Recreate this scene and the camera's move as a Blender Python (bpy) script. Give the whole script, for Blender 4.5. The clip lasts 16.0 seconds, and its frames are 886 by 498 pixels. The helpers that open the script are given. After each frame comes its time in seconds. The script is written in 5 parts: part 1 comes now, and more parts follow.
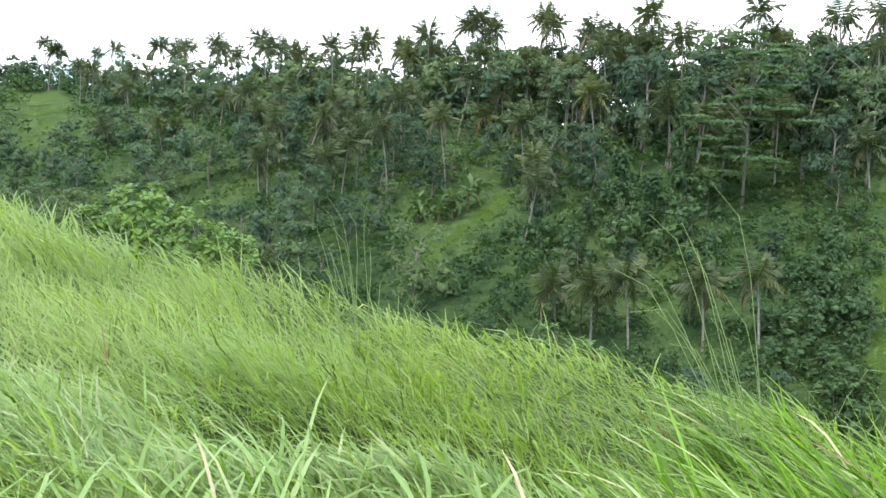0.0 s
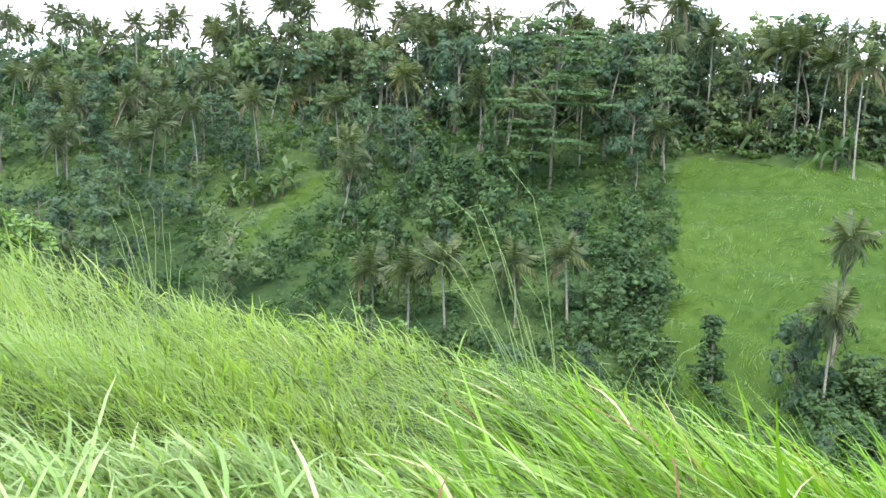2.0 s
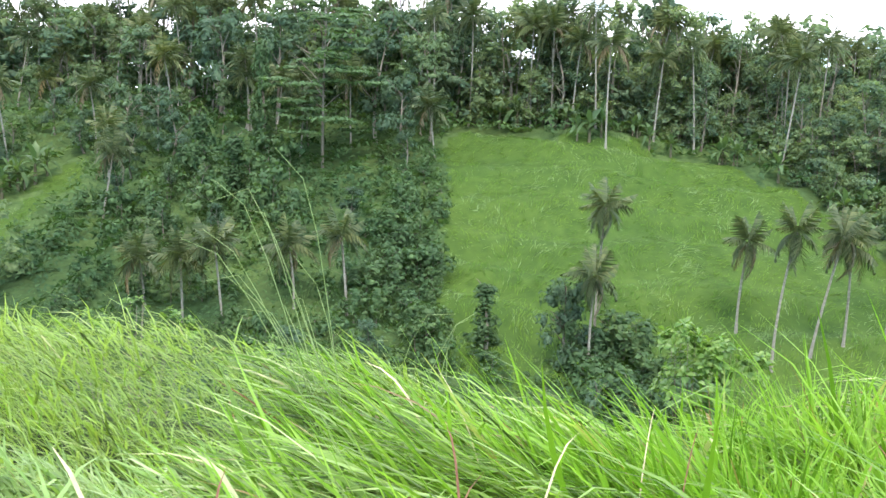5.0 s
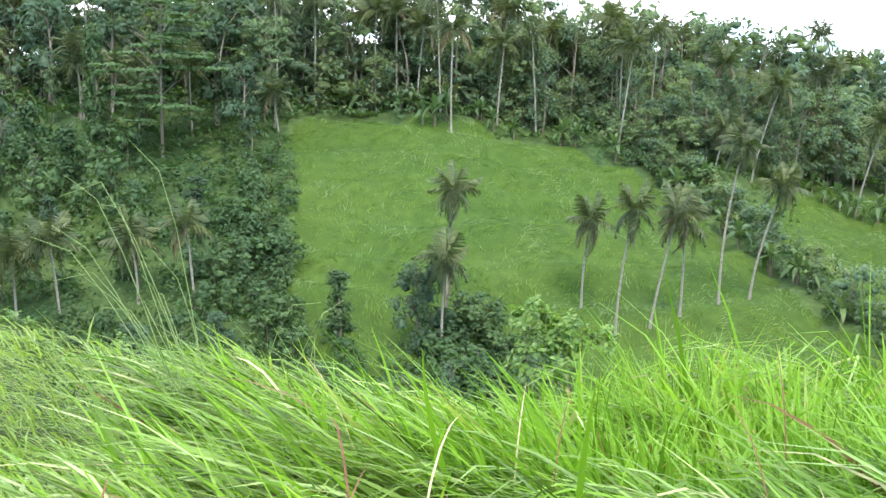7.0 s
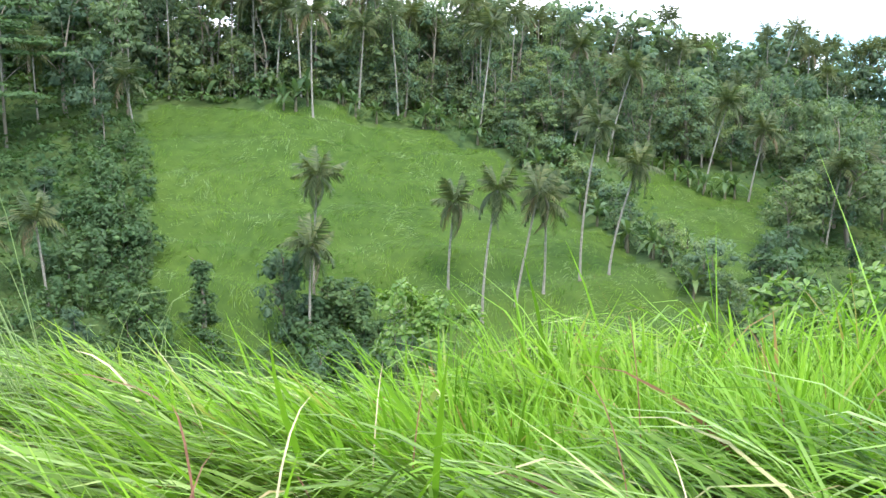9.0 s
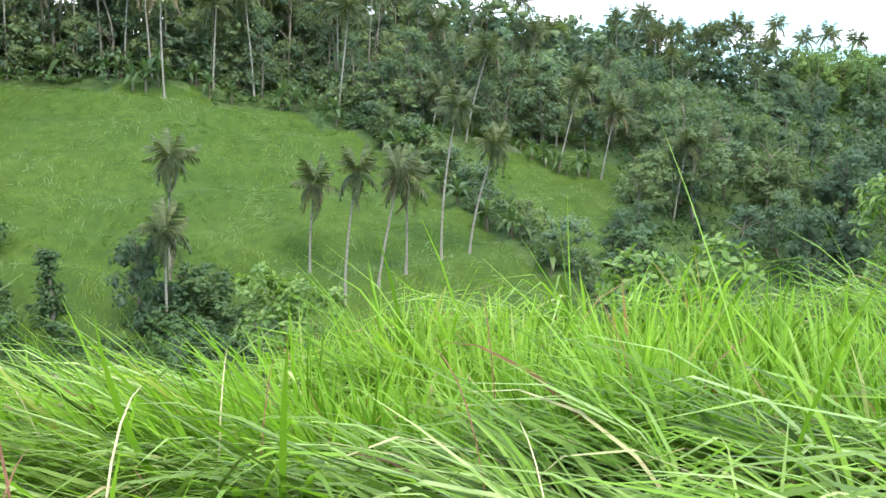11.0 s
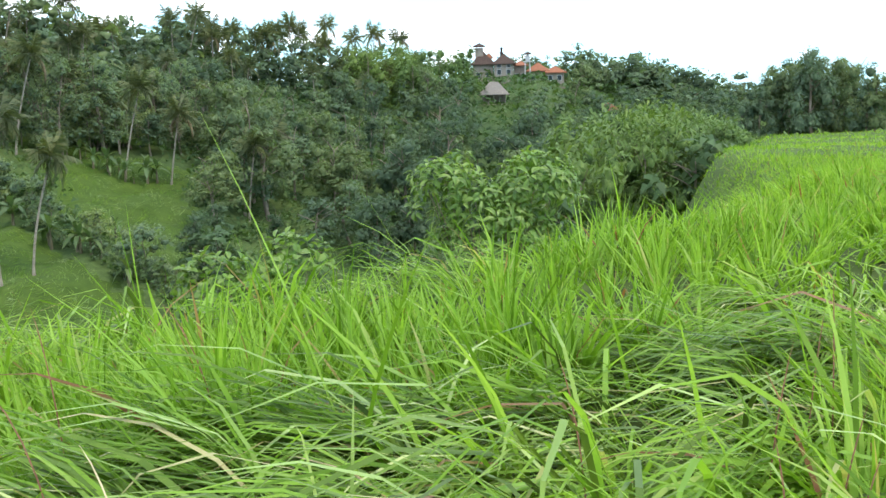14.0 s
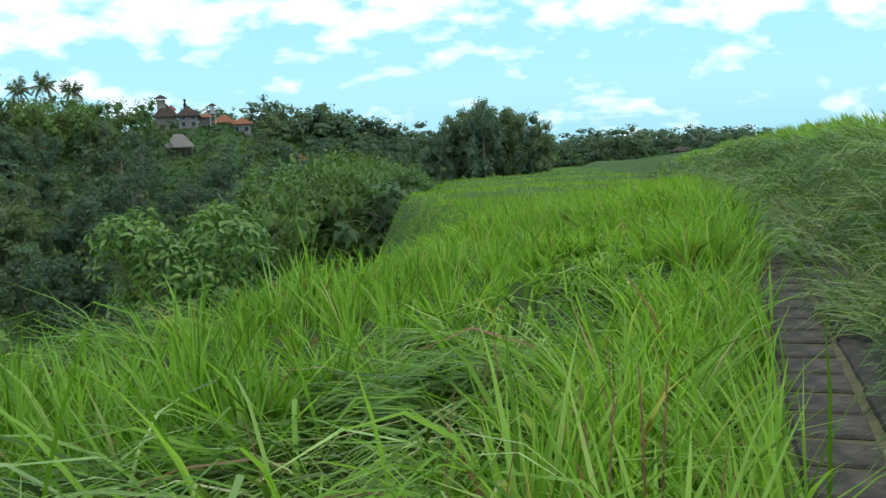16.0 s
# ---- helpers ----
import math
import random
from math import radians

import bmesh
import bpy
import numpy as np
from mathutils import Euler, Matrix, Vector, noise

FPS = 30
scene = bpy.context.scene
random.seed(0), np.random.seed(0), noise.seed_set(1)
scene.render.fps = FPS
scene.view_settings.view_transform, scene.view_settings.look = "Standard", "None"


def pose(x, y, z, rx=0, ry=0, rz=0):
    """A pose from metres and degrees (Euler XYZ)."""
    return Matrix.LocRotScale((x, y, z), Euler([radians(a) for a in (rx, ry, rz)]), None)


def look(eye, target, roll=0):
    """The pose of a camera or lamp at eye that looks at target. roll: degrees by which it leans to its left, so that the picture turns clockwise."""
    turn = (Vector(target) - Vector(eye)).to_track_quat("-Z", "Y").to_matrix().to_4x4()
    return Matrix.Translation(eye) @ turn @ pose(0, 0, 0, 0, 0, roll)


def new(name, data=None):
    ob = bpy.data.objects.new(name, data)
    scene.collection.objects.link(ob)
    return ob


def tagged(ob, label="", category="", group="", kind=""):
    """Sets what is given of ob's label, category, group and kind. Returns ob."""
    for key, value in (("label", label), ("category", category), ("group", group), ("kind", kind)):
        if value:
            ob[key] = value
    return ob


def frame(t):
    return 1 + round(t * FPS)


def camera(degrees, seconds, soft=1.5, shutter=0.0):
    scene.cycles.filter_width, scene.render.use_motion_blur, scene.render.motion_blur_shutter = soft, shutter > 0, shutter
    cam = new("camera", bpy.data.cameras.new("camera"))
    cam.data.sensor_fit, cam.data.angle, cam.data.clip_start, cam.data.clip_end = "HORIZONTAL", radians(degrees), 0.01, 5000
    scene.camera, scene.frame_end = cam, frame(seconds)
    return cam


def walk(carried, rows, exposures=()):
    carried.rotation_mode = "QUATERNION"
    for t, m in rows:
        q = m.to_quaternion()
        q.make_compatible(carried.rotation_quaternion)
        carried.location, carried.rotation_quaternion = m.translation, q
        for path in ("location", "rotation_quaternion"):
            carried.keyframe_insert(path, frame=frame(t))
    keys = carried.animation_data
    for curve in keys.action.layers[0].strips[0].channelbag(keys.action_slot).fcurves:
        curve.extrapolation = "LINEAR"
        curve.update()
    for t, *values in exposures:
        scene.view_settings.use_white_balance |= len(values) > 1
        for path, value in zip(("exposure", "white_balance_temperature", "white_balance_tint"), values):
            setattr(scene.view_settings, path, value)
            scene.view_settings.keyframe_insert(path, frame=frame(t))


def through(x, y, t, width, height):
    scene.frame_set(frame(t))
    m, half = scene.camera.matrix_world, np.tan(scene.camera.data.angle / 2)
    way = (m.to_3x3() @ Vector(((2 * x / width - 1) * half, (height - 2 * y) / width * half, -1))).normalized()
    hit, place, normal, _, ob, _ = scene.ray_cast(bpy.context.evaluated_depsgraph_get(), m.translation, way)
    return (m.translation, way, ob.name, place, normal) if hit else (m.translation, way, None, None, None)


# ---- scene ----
cam = camera(50.0, 16.0, soft=1.5)
# seconds, eye in metres, turn in degrees
PATH = [
    (0, -0.109, -0.022, 1.371, 84.09, -3.12, 0.01),
    (0.5, -0.086, -0.001, 1.375, 83.96, -2.98, -3.20),
    (1, -0.072, 0.010, 1.367, 83.89, -2.80, -6.55),
    (1.5, -0.052, 0.004, 1.366, 83.78, -3.04, -8.81),
    (2, -0.041, -0.007, 1.374, 83.65, -3.22, -11.03),
    (2.5, -0.025, 0.009, 1.367, 83.55, -3.00, -13.27),
    (3, -0.017, -0.004, 1.370, 83.45, -2.75, -15.41),
    (3.5, -0.011, -0.019, 1.373, 83.31, -2.76, -17.44),
    (4, -0.005, -0.025, 1.379, 83.21, -2.34, -19.93),
    (6.5, -0.083, 0.028, 1.388, 82.53, -1.51, -31.56),
    (7, -0.088, 0.014, 1.390, 82.32, -1.06, -33.93),
    (7.5, -0.069, 0.023, 1.381, 82.11, -0.84, -36.06),
    (8, -0.058, 0.027, 1.375, 81.95, -0.61, -38.33),
    (8.5, -0.039, 0.029, 1.368, 81.76, -0.37, -40.40),
    (11, 0.065, 0.055, 1.330, 80.43, -0.38, -50.52),
    (11.5, 0.079, 0.052, 1.325, 80.24, 0.14, -54.62),
    (12, 0.095, 0.047, 1.319, 80.01, 0.11, -60.33),
    (12.5, 0.105, 0.039, 1.315, 79.84, 0.34, -65.35),
    (13, 0.111, 0.029, 1.314, 79.70, 0.63, -69.54),
    (13.5, 0.109, 0.018, 1.318, 80.00, 0.95, -72.82),
    (14, 0.109, 0.005, 1.319, 80.23, 1.48, -76.12),
    (14.5, 0.101, -0.014, 1.323, 80.43, 1.54, -80.08),
    (15, 0.081, -0.036, 1.329, 81.95, 1.99, -86.56),
    (15.5, 0.061, -0.052, 1.336, 82.31, 2.43, -91.00),
    (16, 0.036, -0.068, 1.343, 82.59, 2.35, -94.59)]
EXPOSURE = [(0, 0.76, 6210, 18), (0.5, 1.1, 6210, 18), (1.2, 1.2, 6210, 18), (9, 1.2, 6210, 18), (11, 1.08, 6280, 18), (12, 1.0, 6450, 17), (12.5, 0.81, 6400, 16), (13.2, 0.8, 6430, 16), (14.3, 0.55, 6480, 17), (15.2, 0.18, 6420, 16), (15.5, 0.08, 6320, 13), (16, -0.3, 6150, 9)]
walk(cam, [(t, pose(x, y, z, rx, ry, rz)) for t, x, y, z, rx, ry, rz in PATH], EXPOSURE)

# ---------------------------------------------------------------- light
SUN_EL, SUN_ROT = radians(62), radians(200)
world = bpy.data.worlds.new("world")
scene.world = world
world.use_nodes = True
wt = world.node_tree
wt.nodes.clear()


def wnode(kind, **sets):
    n = wt.nodes.new(kind)
    for k, v in sets.items():
        n.inputs[k].default_value = v
    return n


sky = wt.nodes.new("ShaderNodeTexSky")
sky.sky_type = "NISHITA"
sky.sun_disc = False
sky.sun_elevation, sky.sun_rotation = SUN_EL, SUN_ROT
sky.air_density, sky.dust_density, sky.ozone_density = 1.0, 0.6, 1.0
coord = wt.nodes.new("ShaderNodeTexCoord")
split = wt.nodes.new("ShaderNodeSeparateXYZ")
wt.links.new(coord.outputs["Generated"], split.inputs[0])
stretch = wt.nodes.new("ShaderNodeMapping")
stretch.inputs["Scale"].default_value = (1.0, 1.0, 2.4)
wt.links.new(coord.outputs["Generated"], stretch.inputs[0])
puff = wt.nodes.new("ShaderNodeTexNoise")
for k, v in (("Scale", 15.0), ("Detail", 7.0), ("Roughness", 0.5), ("Distortion", 0.1)):
    puff.inputs[k].default_value = v
wt.links.new(stretch.outputs[0], puff.inputs["Vector"])
veil = wt.nodes.new("ShaderNodeMath")
veil.operation = "MULTIPLY_ADD"
veil.inputs[1].default_value, veil.inputs[2].default_value = 0.3, -0.09
wt.links.new(split.outputs["Y"], veil.inputs[0])
veil_least = wt.nodes.new("ShaderNodeMath")
veil_least.operation = "MAXIMUM"
veil_least.inputs[1].default_value = -0.015
wt.links.new(veil.outputs[0], veil_least.inputs[0])
bank_of_cloud = wt.nodes.new("ShaderNodeValToRGB")
for p, c in ((0.075, 0.06), (0.11, 0.15), (0.24, 0.12)):
    bank_of_cloud.color_ramp.elements.new(p).color = (c, c, c, 1)
bank_of_cloud.color_ramp.elements[0].position = 0.04
bank_of_cloud.color_ramp.elements[0].color = (0, 0, 0, 1)
bank_of_cloud.color_ramp.elements[-1].color = (0.13, 0.13, 0.13, 1)
wt.links.new(split.outputs["Z"], bank_of_cloud.inputs[0])
puffs = wt.nodes.new("ShaderNodeMath")
puffs.operation = "ADD"
wt.links.new(puff.outputs["Fac"], puffs.inputs[0])
wt.links.new(bank_of_cloud.outputs[0], puffs.inputs[1])
thick = wt.nodes.new("ShaderNodeMath")
thick.operation = "ADD"
wt.links.new(puffs.outputs[0], thick.inputs[0])
wt.links.new(veil_least.outputs[0], thick.inputs[1])
cover = wt.nodes.new("ShaderNodeMapRange")
cover.inputs["From Min"].default_value, cover.inputs["From Max"].default_value = 0.535, 0.77
wt.links.new(thick.outputs[0], cover.inputs["Value"])
cloud = wt.nodes.new("ShaderNodeRGB")
cloud.outputs[0].default_value = (15.4, 15.5, 15.9, 1)
clear = wt.nodes.new("ShaderNodeMix")
clear.data_type = "RGBA"
clear.inputs["Factor"].default_value = 0.65
clear.inputs["B"].default_value = (5.2, 11.0, 13.5, 1)
wt.links.new(sky.outputs[0], clear.inputs["A"])
mixed = wt.nodes.new("ShaderNodeMix")
mixed.data_type = "RGBA"
wt.links.new(cover.outputs[0], mixed.inputs["Factor"])
wt.links.new(clear.outputs["Result"], mixed.inputs["A"])
wt.links.new(cloud.outputs[0], mixed.inputs["B"])
back = wt.nodes.new("ShaderNodeBackground")
back.inputs["Strength"].default_value = 0.124
wt.links.new(mixed.outputs["Result"], back.inputs["Color"])
out = wt.nodes.new("ShaderNodeOutputWorld")
wt.links.new(back.outputs[0], out.inputs["Surface"])

sun = new("sun", bpy.data.lights.new("sun", "SUN"))
sun.data.energy, sun.data.angle, sun.data.color = 2.5, radians(24), (1.0, 0.89, 0.72)
sun.matrix_world = look((0, 0, 0), (-math.sin(SUN_ROT) * math.cos(SUN_EL), -math.cos(SUN_ROT) * math.cos(SUN_EL), -math.sin(SUN_EL)))
sun.location = (-60, -60, 120)


# ---------------------------------------------------------------- materials
def material(name):
    m = bpy.data.materials.new(name)
    m.use_nodes = True
    t = m.node_tree
    t.nodes.clear()
    return m, t


def ramp(t, stops):
    r = t.nodes.new("ShaderNodeValToRGB")
    while len(r.color_ramp.elements) < len(stops):
        r.color_ramp.elements.new(0.5)
    for e, (p, c) in zip(r.color_ramp.elements, stops):
        e.position, e.color = p, (*c, 1)
    return r


def noise_tex(t, scale, detail=4.0, rough=0.55, where="Object", stretch=None):
    c = t.nodes.new("ShaderNodeTexCoord")
    n = t.nodes.new("ShaderNodeTexNoise")
    n.inputs["Scale"].default_value, n.inputs["Detail"].default_value, n.inputs["Roughness"].default_value = scale, detail, rough
    if stretch:
        mp = t.nodes.new("ShaderNodeMapping")
        mp.inputs["Scale"].default_value = stretch
        t.links.new(c.outputs[where], mp.inputs[0])
        t.links.new(mp.outputs[0], n.inputs["Vector"])
    else:
        t.links.new(c.outputs[where], n.inputs["Vector"])
    return n


def mix_rgb(t, kind, fac, a, b):
    n = t.nodes.new("ShaderNodeMix")
    n.data_type, n.blend_type = "RGBA", kind
    for sock, v in (("Factor", fac), ("A", a), ("B", b)):
        if isinstance(v, bpy.types.NodeSocket):
            t.links.new(v, n.inputs[sock])
        elif sock == "Factor":
            n.inputs[sock].default_value = v
        else:
            n.inputs[sock].default_value = (*v, 1)
    return n.outputs["Result"]


def leaf_material(name, stops, through=0.35, gloss=0.35, rough=0.45, per_object=0.35, patch=None):
    """Foliage: a colour for each leaf, shifted plant by plant, lit through from behind."""
    m, t = material(name)
    geo = t.nodes.new("ShaderNodeNewGeometry")
    r = ramp(t, stops)
    t.links.new(geo.outputs["Random Per Island"], r.inputs[0])
    col = r.outputs[0]
    if per_object:
        info = t.nodes.new("ShaderNodeObjectInfo")
        tone = ramp(t, [(0.0, (1 - per_object, 1 - per_object * 0.9, 1 - per_object)), (0.5, (1, 1, 1)), (1.0, (1 + per_object, 1 + per_object * 0.55, 1 - per_object * 0.4))])
        t.links.new(info.outputs["Random"], tone.inputs[0])
        col = mix_rgb(t, "MULTIPLY", 1.0, col, tone.outputs[0])
    if patch:
        n = noise_tex(t, patch[0], 3.0)
        tone = ramp(t, [(0.35, patch[1]), (0.65, patch[2])])
        t.links.new(n.outputs["Fac"], tone.inputs[0])
        col = mix_rgb(t, "MULTIPLY", 1.0, col, tone.outputs[0])
    p = t.nodes.new("ShaderNodeBsdfPrincipled")
    p.inputs["Roughness"].default_value, p.inputs["Specular IOR Level"].default_value = rough, gloss
    t.links.new(col, p.inputs["Base Color"])
    tr = t.nodes.new("ShaderNodeBsdfTranslucent")
    t.links.new(mix_rgb(t, "MULTIPLY", 1.0, col, (1.25, 1.3, 0.6)), tr.inputs["Color"])
    mx = t.nodes.new("ShaderNodeMixShader")
    mx.inputs[0].default_value = through
    t.links.new(p.outputs[0], mx.inputs[1])
    t.links.new(tr.outputs[0], mx.inputs[2])
    o = t.nodes.new("ShaderNodeOutputMaterial")
    t.links.new(mx.outputs[0], o.inputs["Surface"])
    return m


def solid_material(name, stops, scale, rough=0.8, bump=0.0, stretch=None, detail=6.0, second=None, metal=0.0):
    """An opaque surface with noise at two scales and fine relief."""
    m, t = material(name)
    n = noise_tex(t, scale, detail, 0.6, stretch=stretch)
    r = ramp(t, stops)
    t.links.new(n.outputs["Fac"], r.inputs[0])
    col = r.outputs[0]
    if second:
        n2 = noise_tex(t, second[0], 4.0)
        r2 = ramp(t, [(0.35, second[1]), (0.65, second[2])])
        t.links.new(n2.outputs["Fac"], r2.inputs[0])
        col = mix_rgb(t, "MULTIPLY", 1.0, col, r2.outputs[0])
    p = t.nodes.new("ShaderNodeBsdfPrincipled")
    p.inputs["Roughness"].default_value, p.inputs["Metallic"].default_value = rough, metal
    p.inputs["Specular IOR Level"].default_value = 0.5 if rough < 0.7 else 0.15
    t.links.new(col, p.inputs["Base Color"])
    if bump:
        b = t.nodes.new("ShaderNodeBump")
        b.inputs["Strength"].default_value, b.inputs["Distance"].default_value = 0.6, bump
        t.links.new(n.outputs["Fac"], b.inputs["Height"])
        t.links.new(b.outputs[0], p.inputs["Normal"])
    o = t.nodes.new("ShaderNodeOutputMaterial")
    t.links.new(p.outputs[0], o.inputs["Surface"])
    return m


BLADE = leaf_material("grass_blade", [(0.0, (0.07, 0.15, 0.011)), (0.35, (0.156, 0.3, 0.03)), (0.75, (0.212, 0.37, 0.052)), (0.93, (0.258, 0.415, 0.08)), (0.97, (0.33, 0.39, 0.14)), (0.985, (0.3, 0.22, 0.1)), (1.0, (0.18, 0.075, 0.04))],
                      through=0.48, gloss=0.16, rough=0.5, per_object=0, patch=(0.55, (0.85, 0.9, 0.85), (1.12, 1.06, 1.1)))
# Lodged tones are spread darker and paler to imitate shaded gaps and lit edges.
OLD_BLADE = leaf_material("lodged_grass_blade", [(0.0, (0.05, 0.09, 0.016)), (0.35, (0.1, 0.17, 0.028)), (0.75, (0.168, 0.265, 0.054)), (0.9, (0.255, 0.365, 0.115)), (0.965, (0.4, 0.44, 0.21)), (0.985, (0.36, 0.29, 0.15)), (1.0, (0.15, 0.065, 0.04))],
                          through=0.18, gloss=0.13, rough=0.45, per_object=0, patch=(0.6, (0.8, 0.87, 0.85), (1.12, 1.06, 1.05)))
COMBED_BLADE = leaf_material("combed_grass_blade", [(0.0, (0.19, 0.295, 0.065)), (0.5, (0.248, 0.368, 0.09)), (0.95, (0.3, 0.42, 0.13)), (1.0, (0.4, 0.46, 0.21))], through=0.46, gloss=0.25, rough=0.5, per_object=0, patch=(0.5, (0.86, 0.9, 0.86), (1.14, 1.08, 1.1)))
PALE_BLADE = leaf_material("pale_grass_blade", [(0.0, (0.15, 0.25, 0.06)), (0.5, (0.24, 0.36, 0.115)), (0.9, (0.325, 0.44, 0.18)), (1.0, (0.45, 0.46, 0.26))], through=0.42, gloss=0.3, rough=0.45, per_object=0)
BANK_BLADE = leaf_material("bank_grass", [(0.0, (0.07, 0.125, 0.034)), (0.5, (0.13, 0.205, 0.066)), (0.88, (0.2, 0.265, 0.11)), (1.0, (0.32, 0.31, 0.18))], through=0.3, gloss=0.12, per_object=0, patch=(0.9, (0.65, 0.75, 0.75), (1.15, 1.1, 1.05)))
FIELD_STRAW = leaf_material("field_pale_grass", [(0.0, (0.11, 0.178, 0.052)), (0.6, (0.148, 0.22, 0.082)), (1.0, (0.195, 0.26, 0.118))], through=0.25, gloss=0.1, rough=0.6, per_object=0)
# The wide patch tones paint the shading of folds and tufts into the colour.
FIELD_BLADE = leaf_material("field_grass", [(0.0, (0.058, 0.116, 0.014)), (0.5, (0.083, 0.154, 0.02)), (1.0, (0.116, 0.195, 0.032))], through=0.3, gloss=0.08, rough=0.6, per_object=0,
                            patch=(0.16, (0.66, 0.76, 0.75), (1.22, 1.12, 1.1)))
# Blue in the jungle green is raised to stand in for distant haze.
JUNGLE_LEAF = leaf_material("jungle_leaf", [(0.0, (0.066, 0.112, 0.071)), (0.5, (0.083, 0.138, 0.087)), (1.0, (0.11, 0.166, 0.102))], through=0.42, gloss=0.15, rough=0.6, per_object=0.42)
OLIVE_LEAF = leaf_material("olive_leaf", [(0.0, (0.118, 0.18, 0.114)), (0.5, (0.148, 0.214, 0.13)), (1.0, (0.186, 0.25, 0.15))], through=0.5, gloss=0.12, rough=0.6, per_object=0.3)
VINE_LEAF = leaf_material("vine_leaf", [(0.0, (0.05, 0.094, 0.042)), (0.6, (0.065, 0.12, 0.053)), (1.0, (0.09, 0.15, 0.066))], gloss=0.2, rough=0.55, per_object=0.2, patch=(0.06, (0.7, 0.8, 0.8), (1.25, 1.15, 1.0)))
TIER_LEAF = leaf_material("tier_leaf", [(0.0, (0.066, 0.118, 0.05)), (0.6, (0.088, 0.152, 0.064)), (1.0, (0.118, 0.186, 0.08))], through=0.42, gloss=0.2, rough=0.55, per_object=0.15)
CREEPER_LEAF = leaf_material("creeper_leaf", [(0.0, (0.042, 0.082, 0.033)), (0.6, (0.056, 0.106, 0.042)), (1.0, (0.08, 0.136, 0.056))], gloss=0.15, rough=0.6, per_object=0, patch=(0.06, (0.7, 0.8, 0.8), (1.3, 1.2, 1.0)))
# Same hazy blue mixed into the joined far woods.
JUNGLE_MASS = leaf_material("jungle_mass", [(0.0, (0.066, 0.112, 0.071)), (0.5, (0.083, 0.138, 0.087)), (1.0, (0.11, 0.166, 0.102))], through=0.42, gloss=0.15, rough=0.6, per_object=0, patch=(0.09, (0.65, 0.72, 0.75), (1.35, 1.2, 1.05)))
PALM_LEAF = leaf_material("palm_leaf", [(0.0, (0.054, 0.08, 0.036)), (0.6, (0.08, 0.106, 0.047)), (1.0, (0.13, 0.15, 0.074))], through=0.25, gloss=0.2, rough=0.5, per_object=0.22)
DEAD_FROND = leaf_material("dead_frond", [(0.0, (0.1, 0.082, 0.05)), (1.0, (0.18, 0.15, 0.09))], through=0.2, per_object=0.2)
BANANA_LEAF = leaf_material("banana_leaf", [(0.0, (0.055, 0.105, 0.04)), (1.0, (0.105, 0.165, 0.066))], through=0.35, gloss=0.3, per_object=0.25)
BUSH_LEAF = leaf_material("bush_leaf", [(0.0, (0.066, 0.14, 0.024)), (0.6, (0.106, 0.2, 0.038)), (1.0, (0.17, 0.265, 0.064))], through=0.38, gloss=0.35, rough=0.4, per_object=0.15)
def mass_material(name, stops, scale, per_object=0.0, patch=None):
    """The close inner leafage of a crown: mottled at leaf size, with strong relief."""
    m, t = material(name)
    n = noise_tex(t, scale, 3.0, 0.75)
    r = ramp(t, stops)
    t.links.new(n.outputs["Fac"], r.inputs[0])
    col = r.outputs[0]
    if per_object:
        info = t.nodes.new("ShaderNodeObjectInfo")
        tone = ramp(t, [(0.0, (1 - per_object, 1 - per_object * 0.9, 1 - per_object)), (0.5, (1, 1, 1)), (1.0, (1 + per_object, 1 + per_object * 0.55, 1 - per_object * 0.4))])
        t.links.new(info.outputs["Random"], tone.inputs[0])
        col = mix_rgb(t, "MULTIPLY", 1.0, col, tone.outputs[0])
    if patch:
        n2 = noise_tex(t, patch[0], 3.0)
        tone = ramp(t, [(0.35, patch[1]), (0.65, patch[2])])
        t.links.new(n2.outputs["Fac"], tone.inputs[0])
        col = mix_rgb(t, "MULTIPLY", 1.0, col, tone.outputs[0])
    p = t.nodes.new("ShaderNodeBsdfPrincipled")
    p.inputs["Roughness"].default_value, p.inputs["Specular IOR Level"].default_value = 0.7, 0.15
    t.links.new(col, p.inputs["Base Color"])
    b = t.nodes.new("ShaderNodeBump")
    b.inputs["Strength"].default_value, b.inputs["Distance"].default_value = 0.9, 1.4 / scale
    t.links.new(n.outputs["Fac"], b.inputs["Height"])
    t.links.new(b.outputs[0], p.inputs["Normal"])
    o = t.nodes.new("ShaderNodeOutputMaterial")
    t.links.new(p.outputs[0], o.inputs["Surface"])
    return m


# Jungle and woods inner greens also carry blue in place of haze.
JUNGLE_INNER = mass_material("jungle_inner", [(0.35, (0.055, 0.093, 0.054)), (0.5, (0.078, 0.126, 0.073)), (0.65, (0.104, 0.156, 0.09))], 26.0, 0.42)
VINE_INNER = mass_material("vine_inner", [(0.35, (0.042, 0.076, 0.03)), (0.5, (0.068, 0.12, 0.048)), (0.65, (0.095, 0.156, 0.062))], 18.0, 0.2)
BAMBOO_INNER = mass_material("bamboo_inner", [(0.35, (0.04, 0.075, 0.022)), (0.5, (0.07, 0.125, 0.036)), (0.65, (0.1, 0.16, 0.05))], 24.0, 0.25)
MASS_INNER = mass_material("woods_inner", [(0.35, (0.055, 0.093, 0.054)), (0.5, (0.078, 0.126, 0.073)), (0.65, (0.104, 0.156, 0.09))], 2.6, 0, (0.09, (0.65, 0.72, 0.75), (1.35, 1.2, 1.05)))
